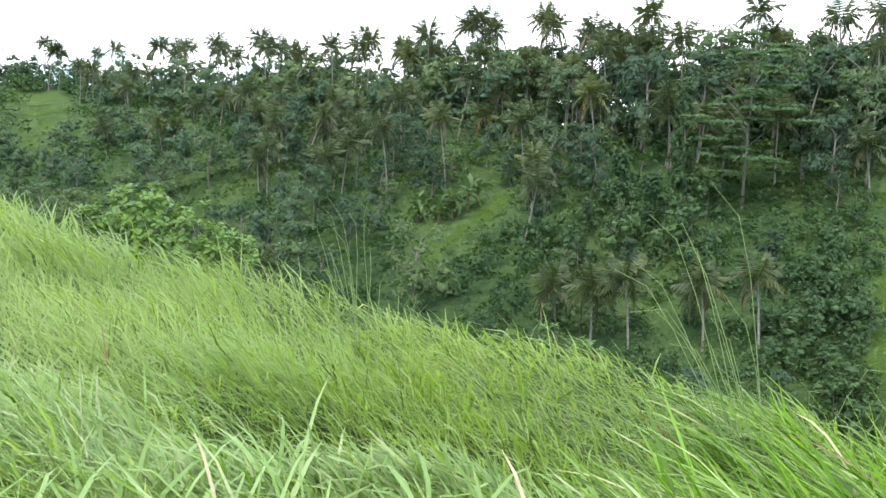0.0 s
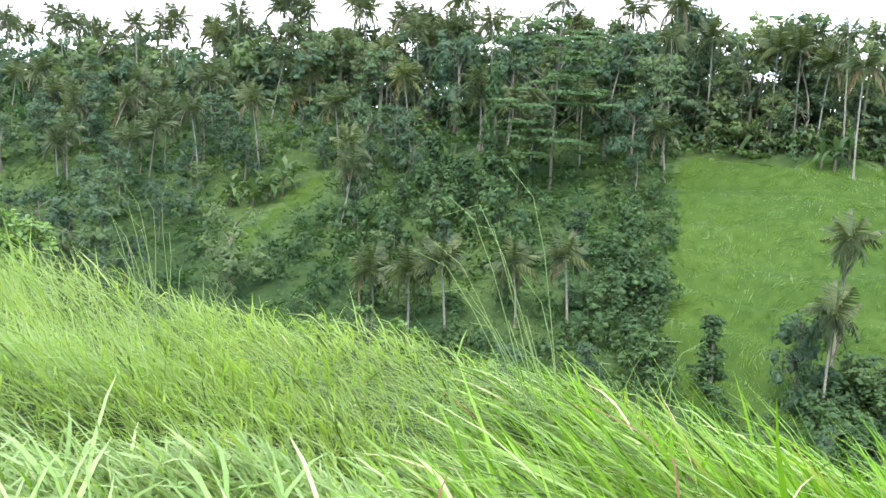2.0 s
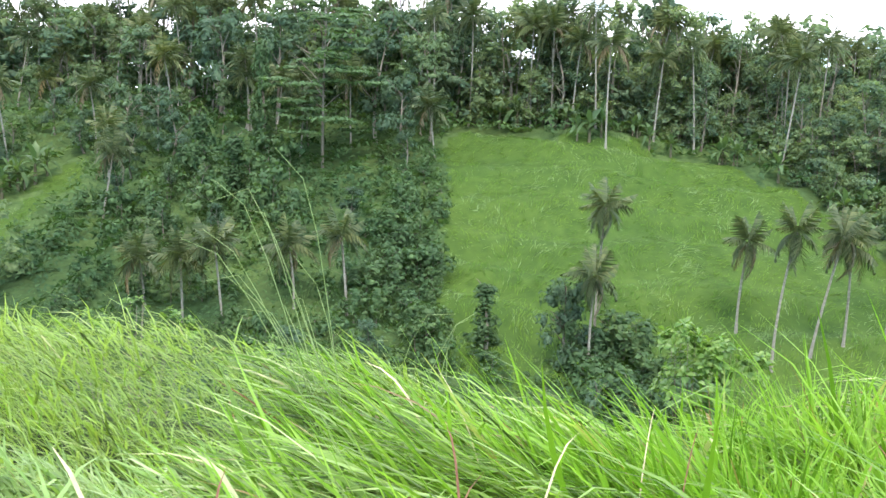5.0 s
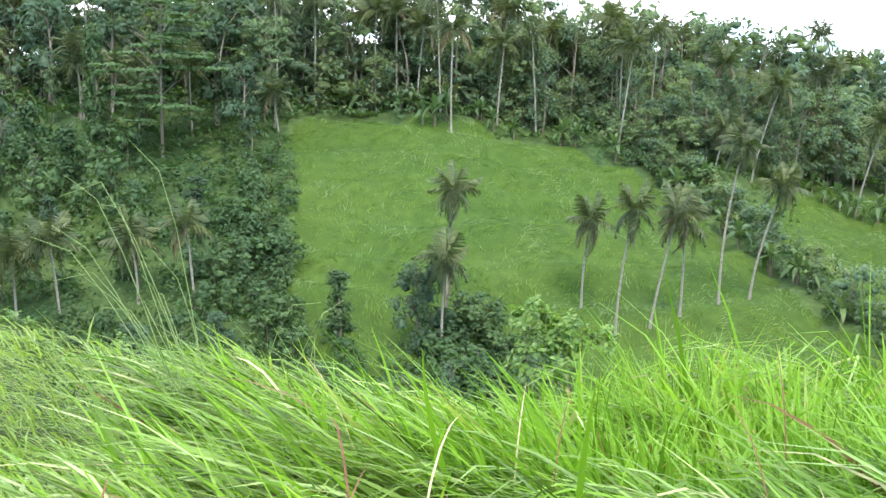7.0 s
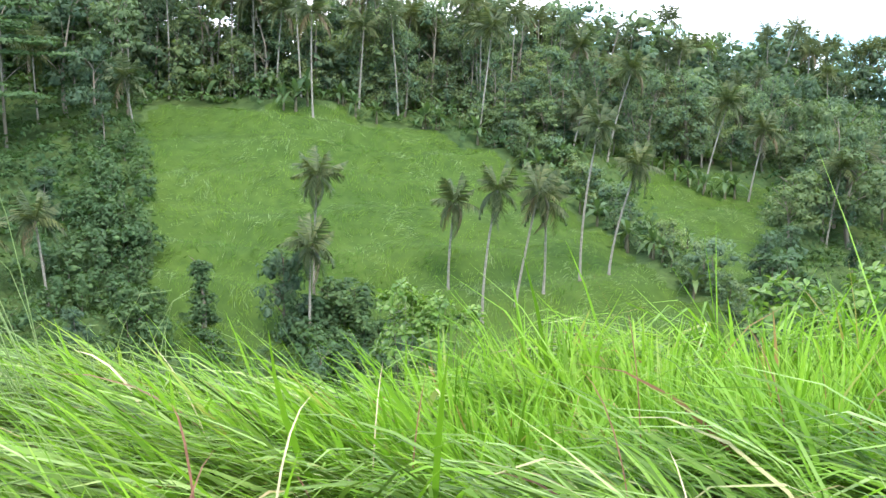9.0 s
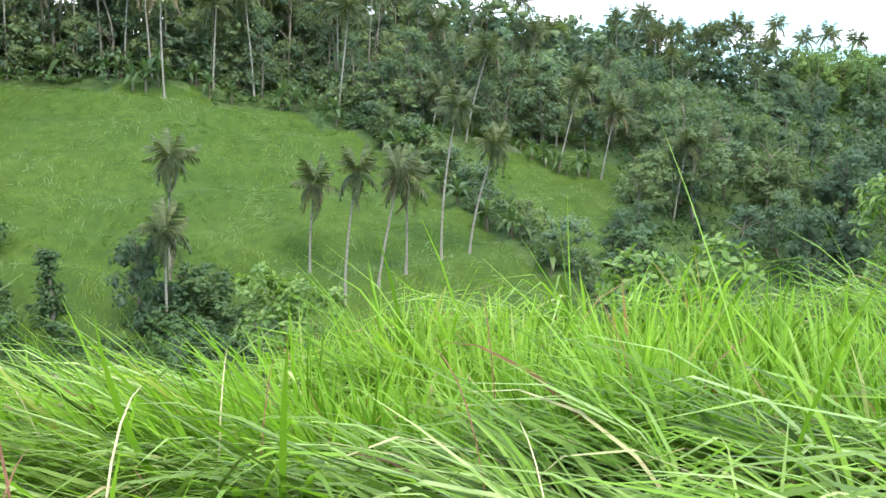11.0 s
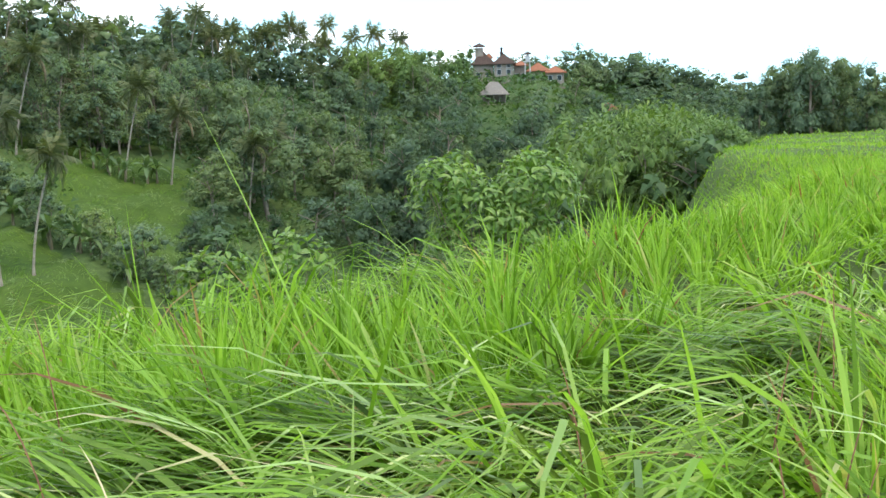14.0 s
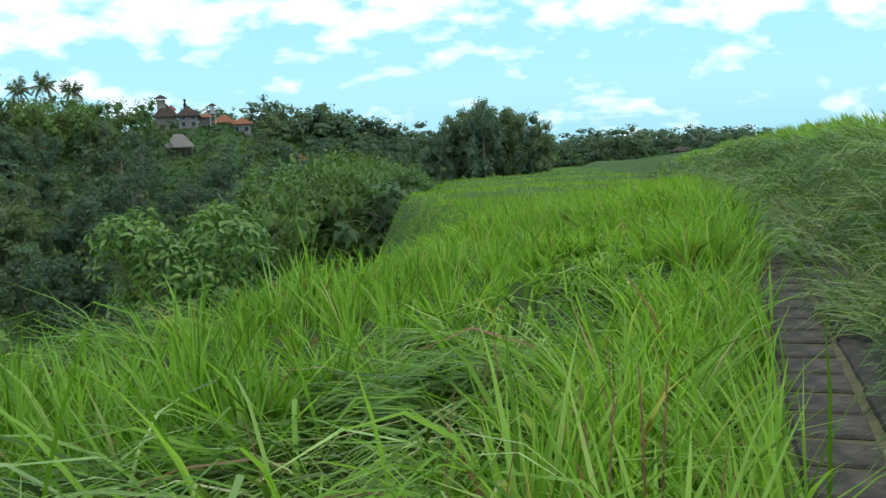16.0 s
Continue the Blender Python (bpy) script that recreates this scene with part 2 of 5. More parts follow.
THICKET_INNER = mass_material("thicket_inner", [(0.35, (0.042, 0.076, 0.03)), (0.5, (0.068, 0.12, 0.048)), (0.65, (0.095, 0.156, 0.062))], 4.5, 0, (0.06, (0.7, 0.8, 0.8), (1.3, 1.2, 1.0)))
BAMBOO_LEAF = leaf_material("bamboo_leaf", [(0.0, (0.066, 0.125, 0.034)), (0.6, (0.092, 0.162, 0.046)), (1.0, (0.132, 0.205, 0.064))], gloss=0.2, rough=0.55, per_object=0.2)
REED = solid_material("pale_reed", [(0.3, (0.13, 0.2, 0.05)), (0.8, (0.25, 0.32, 0.12))], 8.0, 0.6)
BARK = solid_material("bark", [(0.3, (0.12, 0.1, 0.08)), (0.55, (0.22, 0.19, 0.15)), (0.8, (0.33, 0.3, 0.24))], 6.0, 0.9, 0.03, (1, 1, 0.25))
PALM_BARK = solid_material("palm_bark", [(0.3, (0.16, 0.142, 0.118)), (0.55, (0.27, 0.247, 0.205)), (0.8, (0.38, 0.352, 0.3))], 3.0, 0.85, 0.02, (1, 1, 3))
BANANA_STEM = solid_material("banana_stem", [(0.3, (0.07, 0.06, 0.035)), (0.55, (0.13, 0.12, 0.075)), (0.8, (0.2, 0.175, 0.12))], 5.0, 0.8, 0.02, (1, 1, 0.4))
STALK = solid_material("green_stalk", [(0.3, (0.12, 0.2, 0.05)), (0.8, (0.26, 0.33, 0.1))], 8.0, 0.6)
# Meadow soil is coloured darker to deepen the shade between the blades.
EARTH = solid_material("meadow_earth", [(0.3, (0.026, 0.038, 0.012)), (0.6, (0.045, 0.07, 0.016)), (0.85, (0.08, 0.11, 0.03))], 1.2, 0.95, 0.05, second=(0.03, (0.7, 0.75, 0.7), (1.2, 1.15, 1.0)))
TURF = solid_material("turf", [(0.3, (0.03, 0.06, 0.01)), (0.55, (0.044, 0.08, 0.013)), (0.8, (0.06, 0.102, 0.018))], 0.9, 0.9, 0.15, second=(0.09, (0.86, 0.9, 0.86), (1.14, 1.08, 1.0)))
LITTER = solid_material("forest_floor", [(0.3, (0.038, 0.064, 0.022)), (0.55, (0.058, 0.098, 0.032)), (0.8, (0.082, 0.126, 0.044))], 1.5, 0.95, 0.15, second=(0.06, (0.75, 0.8, 0.8), (1.25, 1.15, 1.0)))


# ---------------------------------------------------------------- mesh helpers
def mesh_of(name, verts, faces, mat, smooth=False, normals=None):
    """A mesh from numpy arrays of corners and of faces with one number of corners each."""
    verts, faces = np.asarray(verts, np.float32), np.asarray(faces, np.int32)
    me = bpy.data.meshes.new(name)
    me.vertices.add(len(verts))
    me.vertices.foreach_set("co", verts.ravel())
    n, k = faces.shape
    me.loops.add(n * k)
    me.loops.foreach_set("vertex_index", faces.ravel())
    me.polygons.add(n)
    me.polygons.foreach_set("loop_start", np.arange(n, dtype=np.int32) * k)
    me.polygons.foreach_set("use_smooth", np.full(n, smooth))
    me.update(calc_edges=True)
    me.materials.append(mat)
    if normals is not None:
        me.normals_split_custom_set_from_vertices(np.asarray(normals, float).tolist())
    return me


def joined(pieces):
    """Several (verts, faces) as one."""
    vs, fs, n = [], [], 0
    for v, f in pieces:
        vs.append(np.asarray(v, float))
        fs.append(np.asarray(f, int) + n)
        n += len(v)
    return np.concatenate(vs), np.concatenate(fs)


def child(name, me, parent, m=None, label=""):
    ob = new(name, me)
    ob.parent = parent
    if m is not None:
        ob.matrix_basis = m
    return tagged(ob, label)


def root(name, where, label, category, group="", turn=0.0, size=1.0):
    ob = new(name)
    ob.empty_display_size = 0.2
    ob.matrix_basis = Matrix.LocRotScale(where, Euler((0, 0, turn)), (size, size, size))
    return tagged(ob, label, category, group)


def tube(points, radii, sides=7):
    """A tapered tube through points."""
    pts = np.asarray(points, float)
    way = np.gradient(pts, axis=0)
    way /= np.linalg.norm(way, axis=1, keepdims=True) + 1e-9
    ref = np.where(np.abs(way[:, 2:3]) < 0.9, [[0, 0, 1.0]], [[1.0, 0, 0]])
    a = np.cross(way, ref)
    a /= np.linalg.norm(a, axis=1, keepdims=True)
    b = np.cross(way, a)
    ang = np.linspace(0, 2 * np.pi, sides, endpoint=False)
    rad = np.asarray(radii, float)[:, None, None]
    ring = pts[:, None] + rad * (np.cos(ang)[None, :, None] * a[:, None] + np.sin(ang)[None, :, None] * b[:, None])
    n = len(pts)
    i, j = np.meshgrid(np.arange(n - 1), np.arange(sides), indexing="ij")
    k = (j + 1) % sides
    faces = np.stack([i * sides + j, i * sides + k, (i + 1) * sides + k, (i + 1) * sides + j], -1).reshape(-1, 4)
    return ring.reshape(-1, 3), faces


def unit(a):
    return a / (np.linalg.norm(a, axis=1, keepdims=True) + 1e-9)


def foliage(centres, normals, sizes, rng, aspect=0.6, droop=0.2):
    """Small leaf sprays for far crowns: one pointed, tilted spray at each centre."""
    n = len(centres)
    nor = normals / (np.linalg.norm(normals, axis=1, keepdims=True) + 1e-9) + rng.normal(0, 0.22, (n, 3))
    nor /= np.linalg.norm(nor, axis=1, keepdims=True) + 1e-9
    tip = rng.normal(0, 1, (n, 3)) + [0, 0, -0.4]
    tip -= nor * (tip * nor).sum(1, keepdims=True)
    tip /= np.linalg.norm(tip, axis=1, keepdims=True) + 1e-9
    side = np.cross(nor, tip)
    s = np.asarray(sizes)[:, None]
    c = np.asarray(centres)
    v = np.stack([c - tip * s * 0.5 - side * s * aspect * 0.5, c + tip * s * 0.6 - nor * s * droop, c - tip * s * 0.4 + side * s * aspect * 0.5], 1)
    return v.reshape(-1, 3), np.arange(3 * n).reshape(-1, 3)


# ---------------------------------------------------------------- the lie of the land
# bearings run clockwise from +y; u runs down the near slope, v along the footpath
U_AX, V_AX = radians(21), radians(111)


def at(bearing, r):
    b = radians(bearing)
    return r * math.sin(b), r * math.cos(b)


def smooth(x):
    x = np.clip(x, 0, 1)
    return x * x * (3 - 2 * x)


V_STEP = [-60, -20, -11, -4, -1.8, 0, 1, 3.6, 5, 10, 15, 22, 45, 100, 200]
V_EDGE = [40, 17, 10.4, 6.2, 4.8, 4.3, 4.0, 4.1, 3.4, 3.2, 3.2, 5.0, 14.6, 28.5, 59]
BEAR = [-180, -120, -60, -40, -23, -12, 0, 10, 22, 34, 44, 50, 56, 64, 74, 82, 90, 100, 112, 130, 180]
FLOOR_R = [200, 150, 120, 100, 95, 85, 72, 66, 62, 60, 60, 60, 60, 66, 75, 85, 110, 160, 220, 200, 200]
FLOOR_Z = [-20, -20, -20, -22, -22, -21, -20, -19, -19, -19, -19, -19, -19, -21, -24, -26, -26, -24, -22, -20, -20]
TOP_R = [400, 300, 300, 290, 260, 172, 150, 132, 118, 115, 125, 145, 168, 195, 220, 240, 280, 400, 420, 400, 400]
TOP_Z = [-12, -8, 3, 8, 10.5, 5.5, 5, 3.5, 2, 1.3, 0.5, 0.3, 0, 1, -1.5, 2.4, -6, -17, -17, -14, -12]


def lumps(x, y, size, amount):
    return amount * (np.sin(x / size + 1.3 * np.sin(y / size * 0.7 + 1)) * np.cos(y / size * 1.1 - 0.8 * np.sin(x / size * 0.6)))


def ground(x, y):
    """Height of the land at places x, y (numpy arrays)."""
    x, y = np.asarray(x, float), np.asarray(y, float)
    u = x * math.sin(U_AX) + y * math.cos(U_AX)
    v = x * math.sin(V_AX) + y * math.cos(V_AX)
    r = np.hypot(x, y)
    b = np.degrees(np.arctan2(x, y))
    # the near ridge: footpath bench, meadow, brow, steep flank
    brow = np.interp(v, V_STEP, V_EDGE)
    past = np.maximum(u - brow, 0)
    near = -0.045 * np.clip(u, 0, 12) - 0.02 * np.maximum(np.minimum(u, brow) - 12, 0)
    near = near - 0.11 * np.exp(-((v - 1.6) / 1.3) ** 2) * smooth(u / 3.5)
    near = near - 0.26 * smooth((v - 5) / 5) * smooth((u - 0.6) / 3) + 0.04 * np.exp(-((v - 9.5) / 3.5) ** 2) * smooth((u - 0.8) / 2)
    near = near - 0.08 * np.exp(-((u - 3.35) / 0.35) ** 2) * smooth((0.9 - v) / 1.5) * smooth((v + 6) / 2)
    near = near + 0.13 * np.exp(-((v + 3.8) / 2) ** 2) * smooth((u - 2) / 3)
    near = near + 0.026 * np.clip(-7 - v, 0, 12)
    near = near - past * (0.62 + 0.7 * smooth((v - 14) / 10)) * smooth(past / 2.5) - 0.042 * np.maximum(v - 14, 0) * smooth((v - 14) / 12)
    pv = path_shift(v)
    bank = -1.05 + pv - u
    near = near + np.where(bank > 0, 0.78 * smooth(bank / 1.2) + (0.28 + 0.4 * smooth((v - 6) / 18)) * smooth((bank - 1.2) / 4) - 0.05 * np.maximum(bank - 6, 0), 0)
    near = near + lumps(x, y, 1.3, 0.05) * smooth((u + 0.2) / 0.6) + lumps(x, y, 6.0, 0.25) * smooth((r - 8) / 20)
    # the far side of the valley
    fr, fz, tr, tz = (np.interp(b, BEAR, c) for c in (FLOOR_R, FLOOR_Z, TOP_R, TOP_Z))
    k = (r - fr) / (tr - fr)
    rise = np.clip(k, 0, 1)
    far = fz + (tz - fz) * (0.72 * rise + 0.28 * smooth(rise))
    away = np.maximum(r - tr, 0)
    far = far + np.interp(b, [70, 77, 84, 85], [0.12, 0.05, 0.05, 0.0]) * np.minimum(away, 28) - 0.022 * away * smooth(away / 60) + lumps(x, y, 9.0, 0.5) * smooth(k * 4) + lumps(x, y, 3.1, 0.12) * smooth(k * 4)
    # worn terraces and a gully in the open slope
    open_ = smooth((b - 23) / 3) * smooth((63 - b) / 4) * smooth((r - 60) / 9) * smooth((124 - r) / 7)
    tread = ((far + 0.9 * np.sin(b * 0.16 + 1) + 0.5 * np.sin(r * 0.13 + b * 0.3)) / 2.7) % 1
    far = far + open_ * (2.7 * (smooth((tread - 0.25) / 0.75) - tread) + lumps(x, y, 1.5, 0.17) + lumps(y, x, 3.4, 0.22))
    far = far - 1.1 * np.exp(-((b - 38.6 - (r - 75) * 0.12) / 1.1) ** 2) * smooth((r - 62) / 6) * smooth((86 - r) / 10)
    d = near - far
    return far + np.where(d > 0, d, 0) + 0.9 * np.exp(-np.abs(d) / 0.9) * 0.5


def path_shift(v):
    """How far the footpath has swung towards the valley at v along it."""
    return 0.0036 * np.maximum(np.asarray(v, float) - 8, 0) ** 2 / (1 + 0.02 * np.maximum(np.asarray(v, float) - 8, 0))


STEP = 0.34


def path_level(v):
    """Height of the paved footpath at v along it."""
    v = np.asarray(v, float)
    x, y = (-0.7 + path_shift(v)) * math.sin(U_AX) + v * math.sin(V_AX), (-0.7 + path_shift(v)) * math.cos(U_AX) + v * math.cos(V_AX)
    return ground(x, y) + 0.01


def spot(bearing, r, sink=0.0):
    x, y = at(bearing, r)
    return Vector((x, y, float(ground(x, y)) - sink))


def field_mask(b, r):
    """Where the far slope is open grass: bearings in degrees and distances, as arrays."""
    b = b + 0.35 * np.sin(r / 2.3 + 2 * np.sin(b * 1.7)) + 0.18 * np.sin(r * 1.9 + b)
    r = r + 1.0 * np.sin(b * 2.1 + 1.3 * np.sin(r / 5)) + 0.5 * np.sin(b * 6.3)
    top = np.interp(b, [24, 26, 34, 41, 44.6, 49.6, 54.4, 58.7, 60], [112, 116, 116, 114, 112, 105, 92, 82, 78])
    low = np.interp(b, [24, 30, 36, 44, 60], [70, 68, 66, 58, 56])
    main = (b > 24.8) & (b < 60) & (r < top) & (r > low)
    second = (b > 51.6 + (131 - r) * 0.1) & (b < 61) & (r > top + 6.5) & (r < 131)
    third = (((b > -23.7) & (b < -21.2)) | ((b < -17.8) & (r > 250))) & (b > -30) & (r > 185) & (r < 264)
    strip = (np.abs(b - 0.2 - (r - 105) * 0.31) < 1.35 * np.sin(np.pi * np.clip((r - 100) / 19, 0, 1)) ** 0.7) & (r > 100) & (r < 119)
    return main | second | third | strip


def build_ground():
    bear = np.radians(np.concatenate([np.arange(-40, 22, 1.0), np.arange(22, 64, 0.6), np.arange(64, 130, 0.9), np.arange(130, 320, 4.0)]))
    rad = np.concatenate([[0.05], np.geomspace(0.3, 55, 80), np.arange(56, 126, 0.8), np.geomspace(127, 320, 50), np.geomspace(340, 3400, 24)])
    B, Rr = np.meshgrid(bear, rad)
    X, Y = Rr * np.sin(B), Rr * np.cos(B)
    Z = ground(X, Y)
    U = X * math.sin(U_AX) + Y * math.cos(U_AX)
    V = X * math.sin(V_AX) + Y * math.cos(V_AX)
    on = (U < -0.36 + path_shift(V)) & (U > -1.1 + path_shift(V))
    Z = Z - 0.06 * on
    nr, nb = X.shape
    i, j = np.meshgrid(np.arange(nr - 1), np.arange(nb), indexing="ij")
    k = (j + 1) % nb
    faces = np.stack([i * nb + j, (i + 1) * nb + j, (i + 1) * nb + k, i * nb + k], -1).reshape(-1, 4)
    me = mesh_of("ground", np.stack([X, Y, Z], -1).reshape(-1, 3), faces, EARTH, True)
    me.materials.append(TURF)
    me.materials.append(LITTER)
    xc, yc = (a.reshape(-1)[faces].mean(1) for a in (X, Y))
    rc, bc = np.hypot(xc, yc), np.degrees(np.arctan2(xc, yc))
    open_ = field_mask(bc, rc) | ((bc > 72) & (bc < 128) & (rc > 8.5) & (rc < 320) & ((bc > 86) | (rc < 20)))
    wood = ~open_ & (rc > 40) & (bc > -60) & (bc < 92)
    me.polygons.foreach_set("material_index", (open_ * 1 + wood * 2).astype(np.int32))
    tagged(new("ground", me), "green hills and valley of meadow earth under grass and woods", "ground", kind="structure")



build_ground()


# ---------------------------------------------------------------- grass
def ribbons(base, length, rise, drop, heading, turn, width, seg=4, seed=3, cross=None):
    """Grass blades that leave the ground at the angle rise and have bent to the angle drop at the tip, all in radians."""
    n = len(base)
    rng = np.random.RandomState(seed)
    s = np.linspace(0, 1, seg + 1)
    taper = np.interp(s, [0, 0.25, 0.6, 1], [0.7, 1, 0.8, 0.05])
    ang = rise[:, None] + (drop - rise)[:, None] * ((s[1:] + s[:-1]) / 2)[None] ** 1.25
    step = length[:, None] / seg
    along = np.concatenate([np.zeros((n, 1)), np.cumsum(np.cos(ang) * step, 1)], 1)
    up = np.concatenate([np.zeros((n, 1)), np.cumsum(np.sin(ang) * step, 1)], 1)
    hx, hy = np.sin(heading)[:, None], np.cos(heading)[:, None]
    side = rng.normal(0, 0.06, (n, 1)) * (s ** 2)[None] * length[:, None]
    mid = base[:, None] + np.stack([along * hx + side * hy, along * hy - side * hx, up], -1)
    face = np.stack([np.sin(turn), np.cos(turn), 0.7 * (rng.rand(n) - 0.5) if cross is None else cross], 1)
    half = (0.5 * width[:, None] * taper[None])[..., None] * face[:, None]
    v = np.stack([mid - half, mid + half], 2).reshape(-1, 3)
    start = (np.arange(n) * 2 * (seg + 1))[:, None] + 2 * np.arange(seg)[None]
    f = np.stack([start, start + 1, start + 3, start + 2], -1).reshape(-1, 4)
    return v, f


def uv_xy(u, v):
    return u * math.sin(U_AX) + v * math.sin(V_AX), u * math.cos(U_AX) + v * math.cos(V_AX)


def value_noise(x, y, size, seed):
    """Smooth noise in 0..1 on the plane."""
    g = np.random.RandomState(seed).rand(64, 64)
    a, b = x / size, y / size
    i, j = np.floor(a).astype(int), np.floor(b).astype(int)
    fx, fy = smooth(a - i), smooth(b - j)
    p = lambda di, dj: g[(i + di) % 64, (j + dj) % 64]
    return (p(0, 0) * (1 - fx) + p(1, 0) * fx) * (1 - fy) + (p(0, 1) * (1 - fx) + p(1, 1) * fx) * fy


def meadow_patch(name, label, n, r0, r1, b0, b1, rng, long_, wide, seg, power=1.0, comb=0.0):
    """Long grass over the near ridge: combed flat in swathes on the windward side, standing in tussocks on the brow."""
    r = r0 * (r1 / r0) ** (rng.rand(n) ** power)
    b = np.radians(b0 + (b1 - b0) * rng.rand(n))
    x, y = r * np.sin(b), r * np.cos(b)
    # gather blades into tufts, closer on the sheltered side
    calm = smooth((x * math.sin(V_AX) + y * math.cos(V_AX) - 0.8) / 1.6) * (r < 14)
    cell = 0.09 * (1 + 2.6 * (calm > rng.rand(n)))
    cx, cy = np.round(x / cell + 0.5 * np.sin(y * 2.1)), np.round(y / cell + 0.5 * np.sin(x * 1.7))
    jit = np.sin(cx * 12.9898 + cy * 78.233) * 43758.5453
    mx = (cx + 0.6 * (jit % 1 - 0.5) - 0.5 * np.sin(y * 2.1)) * cell
    my = (cy + 0.6 * (jit * 1.7 % 1 - 0.5) - 0.5 * np.sin(x * 1.7)) * cell
    near = r < 14
    out = np.arctan2(x - mx, y - my)
    x = np.where(near, x + (0.45 + 0.17 * calm) * (mx - x), x)
    y = np.where(near, y + (0.45 + 0.17 * calm) * (my - y), y)
    u = x * math.sin(U_AX) + y * math.cos(U_AX)
    v = x * math.sin(V_AX) + y * math.cos(V_AX)
    brow = np.interp(v, V_STEP, V_EDGE)
    clump = 1 + (value_noise(x, y, 0.62, 61) - 1) * smooth((v - 2) / 3) * smooth((16 - r) / 5)
    knot = value_noise(x, y, 0.3, 63)
    keep = (rng.rand(n) < 0.3 + 1.5 * clump - 0.34 * smooth((v - 4) / 3) * (clump < 0.42)) & (rng.rand(n) < 1 - 0.95 * calm * smooth((0.68 - knot) / 0.3) * smooth((5 - r) / 1.5)) & (u > -0.36 + path_shift(v) + 0.08 * rng.rand(n)) & (u < brow + 1.6 + 0.05 * r + 2.6 * smooth((v - 4) / 3) + 8 * smooth((r - 11) / 5))
    x, y, u, v, r, brow, jit, out, calm, clump = (a[keep] for a in (x, y, u, v, r, brow, jit, out, calm, clump))
    n = len(x)
    base = np.stack([x, y, ground(x, y) - 0.02], 1)
    wind = smooth((2.5 - v) / 2.4)
    verge = np.maximum(smooth((u + 0.34 - path_shift(v)) / 0.55), 0.8 * smooth((v - 7) / 3))
    stand = smooth((value_noise(x, y, 0.8, 5) - 0.6) / 0.2) * 0.6 * (1 - wind)
    stand = np.maximum(stand, smooth(1.25 - np.abs(u - brow + 0.8) / (0.75 + 0.45 * (1 - wind))) * (0.95 - 0.55 * wind) * (0.5 + 0.5 * value_noise(x, y, 0.5, 8)))
    stand = np.where(wind < 0.5, smooth((stand - 0.2) / 0.45), stand)
    close = smooth((0.6 - v) / 1.4) * smooth((3.3 - r) / 0.9)
    stand = np.maximum(stand, 0.9 * close * (0.5 + 0.5 * value_noise(x, y, 0.45, 15)))
    stand = np.maximum(stand, 0.8 * (1 - verge))
    stand = np.maximum(stand, 0.92 * smooth((v - 1.1) / 1.2) * smooth((0.75 - u + path_shift(v)) / 0.5) * (0.75 + 0.25 * value_noise(x, y, 0.4, 19)))
    stand = np.maximum(stand, 0.55 * smooth((r - 6) / 5) * (1 - 0.8 * wind))
    swirl = (3.6 * (value_noise(x, y, 1.3, 9) - 0.5) + 0.9 * (value_noise(x, y, 0.42, 11) - 0.5)) * (1 - (0.62 - 0.12 * comb) * wind)
    heading = radians(287) + swirl + (jit % 1 - 0.5) * (1.0 - (0.2 + 0.5 * comb) * wind) + rng.normal(0, (0.36 + 0.36 * comb) * wind + 0.25 * close + 0.2 * (1 - wind) + 0.6 * stand * (1 - wind) + 0.3 * close, n)
    heading = np.where(rng.rand(n) < (0.08 + 0.6 * stand) * calm, out + rng.normal(0, 0.3, n), heading)
    heading = np.where(rng.rand(n) > verge, U_AX + rng.normal(0, 0.7, n), heading)
    lap = (v > 6.5) & (u < 0.1 + path_shift(v))
    heading = np.where(lap & (rng.rand(n) < 0.7), U_AX + np.pi + rng.normal(0, 0.6, n), heading)
    length = long_ * (0.55 + 0.6 * rng.rand(n)) * (0.7 + 0.45 * value_noise(x, y, 0.6, 21)) * (1 + calm * 0.5 * (jit * 2.3 % 1 - 0.5)) * (0.42 + 0.58 * np.maximum(verge, smooth((v - 1) / 1.5) * 0.85)) * (1 - 0.2 * wind) * (1 - 0.35 * close) * (1 + 0.1 * (1 - stand) * (1 - wind)) * (1 - 0.26 * stand * (1 - wind)) * (1 - 0.16 * stand * (1 - wind) * smooth((3.6 - r) / 1.2)) * (0.55 + 0.45 * smooth((r - 1.0) / 0.9)) * (1 - 0.16 * smooth((v - 3.5) / 2) * smooth((13 - v) / 3))
    furrow = np.exp(-((u - 3.35) / 0.3) ** 2) * smooth((0.9 - v) / 1.5) * smooth((v + 6) / 2)
    length = length * (1 - 0.4 * furrow) * (1 + comb * 0.7 * (value_noise(x, y, 0.8, 65) - 0.5))
    length = length * (1 - 1.0 * np.maximum(0.62 - clump, -0.12) * (clump < 0.999)) * (1 + 0.3 * smooth((-1.0 - v) / 2.5)) * (1 - 0.4 * smooth((v - 13) / 4))
    lodged = 1 - stand
    base[:, 2] += comb * wind * 0.26 * (value_noise(x, y, 0.85, 71) - 0.5)
    base[:, 2] += lodged * (0.18 * value_noise(x, y, 0.5, 25) + 0.3 * wind) * rng.rand(n) ** 0.5 * verge
    rise = np.clip(0.84 - (0.24 - 0.14 * comb) * wind + (0.48 + 0.47 * wind) * stand + rng.normal(0, 0.24 + 0.06 * wind * comb, n), 0.05, 1.62)
    drop = np.clip(-1.0 + (1.0 - 0.05 * comb) * wind + (1.85 - 1.0 * wind) * stand + rng.normal(0, 0.38, n), -1.5, 1.5)
    proud = (rng.rand(n) < 0.02 * (1 - 0.6 * wind)) & (r > 3.0)
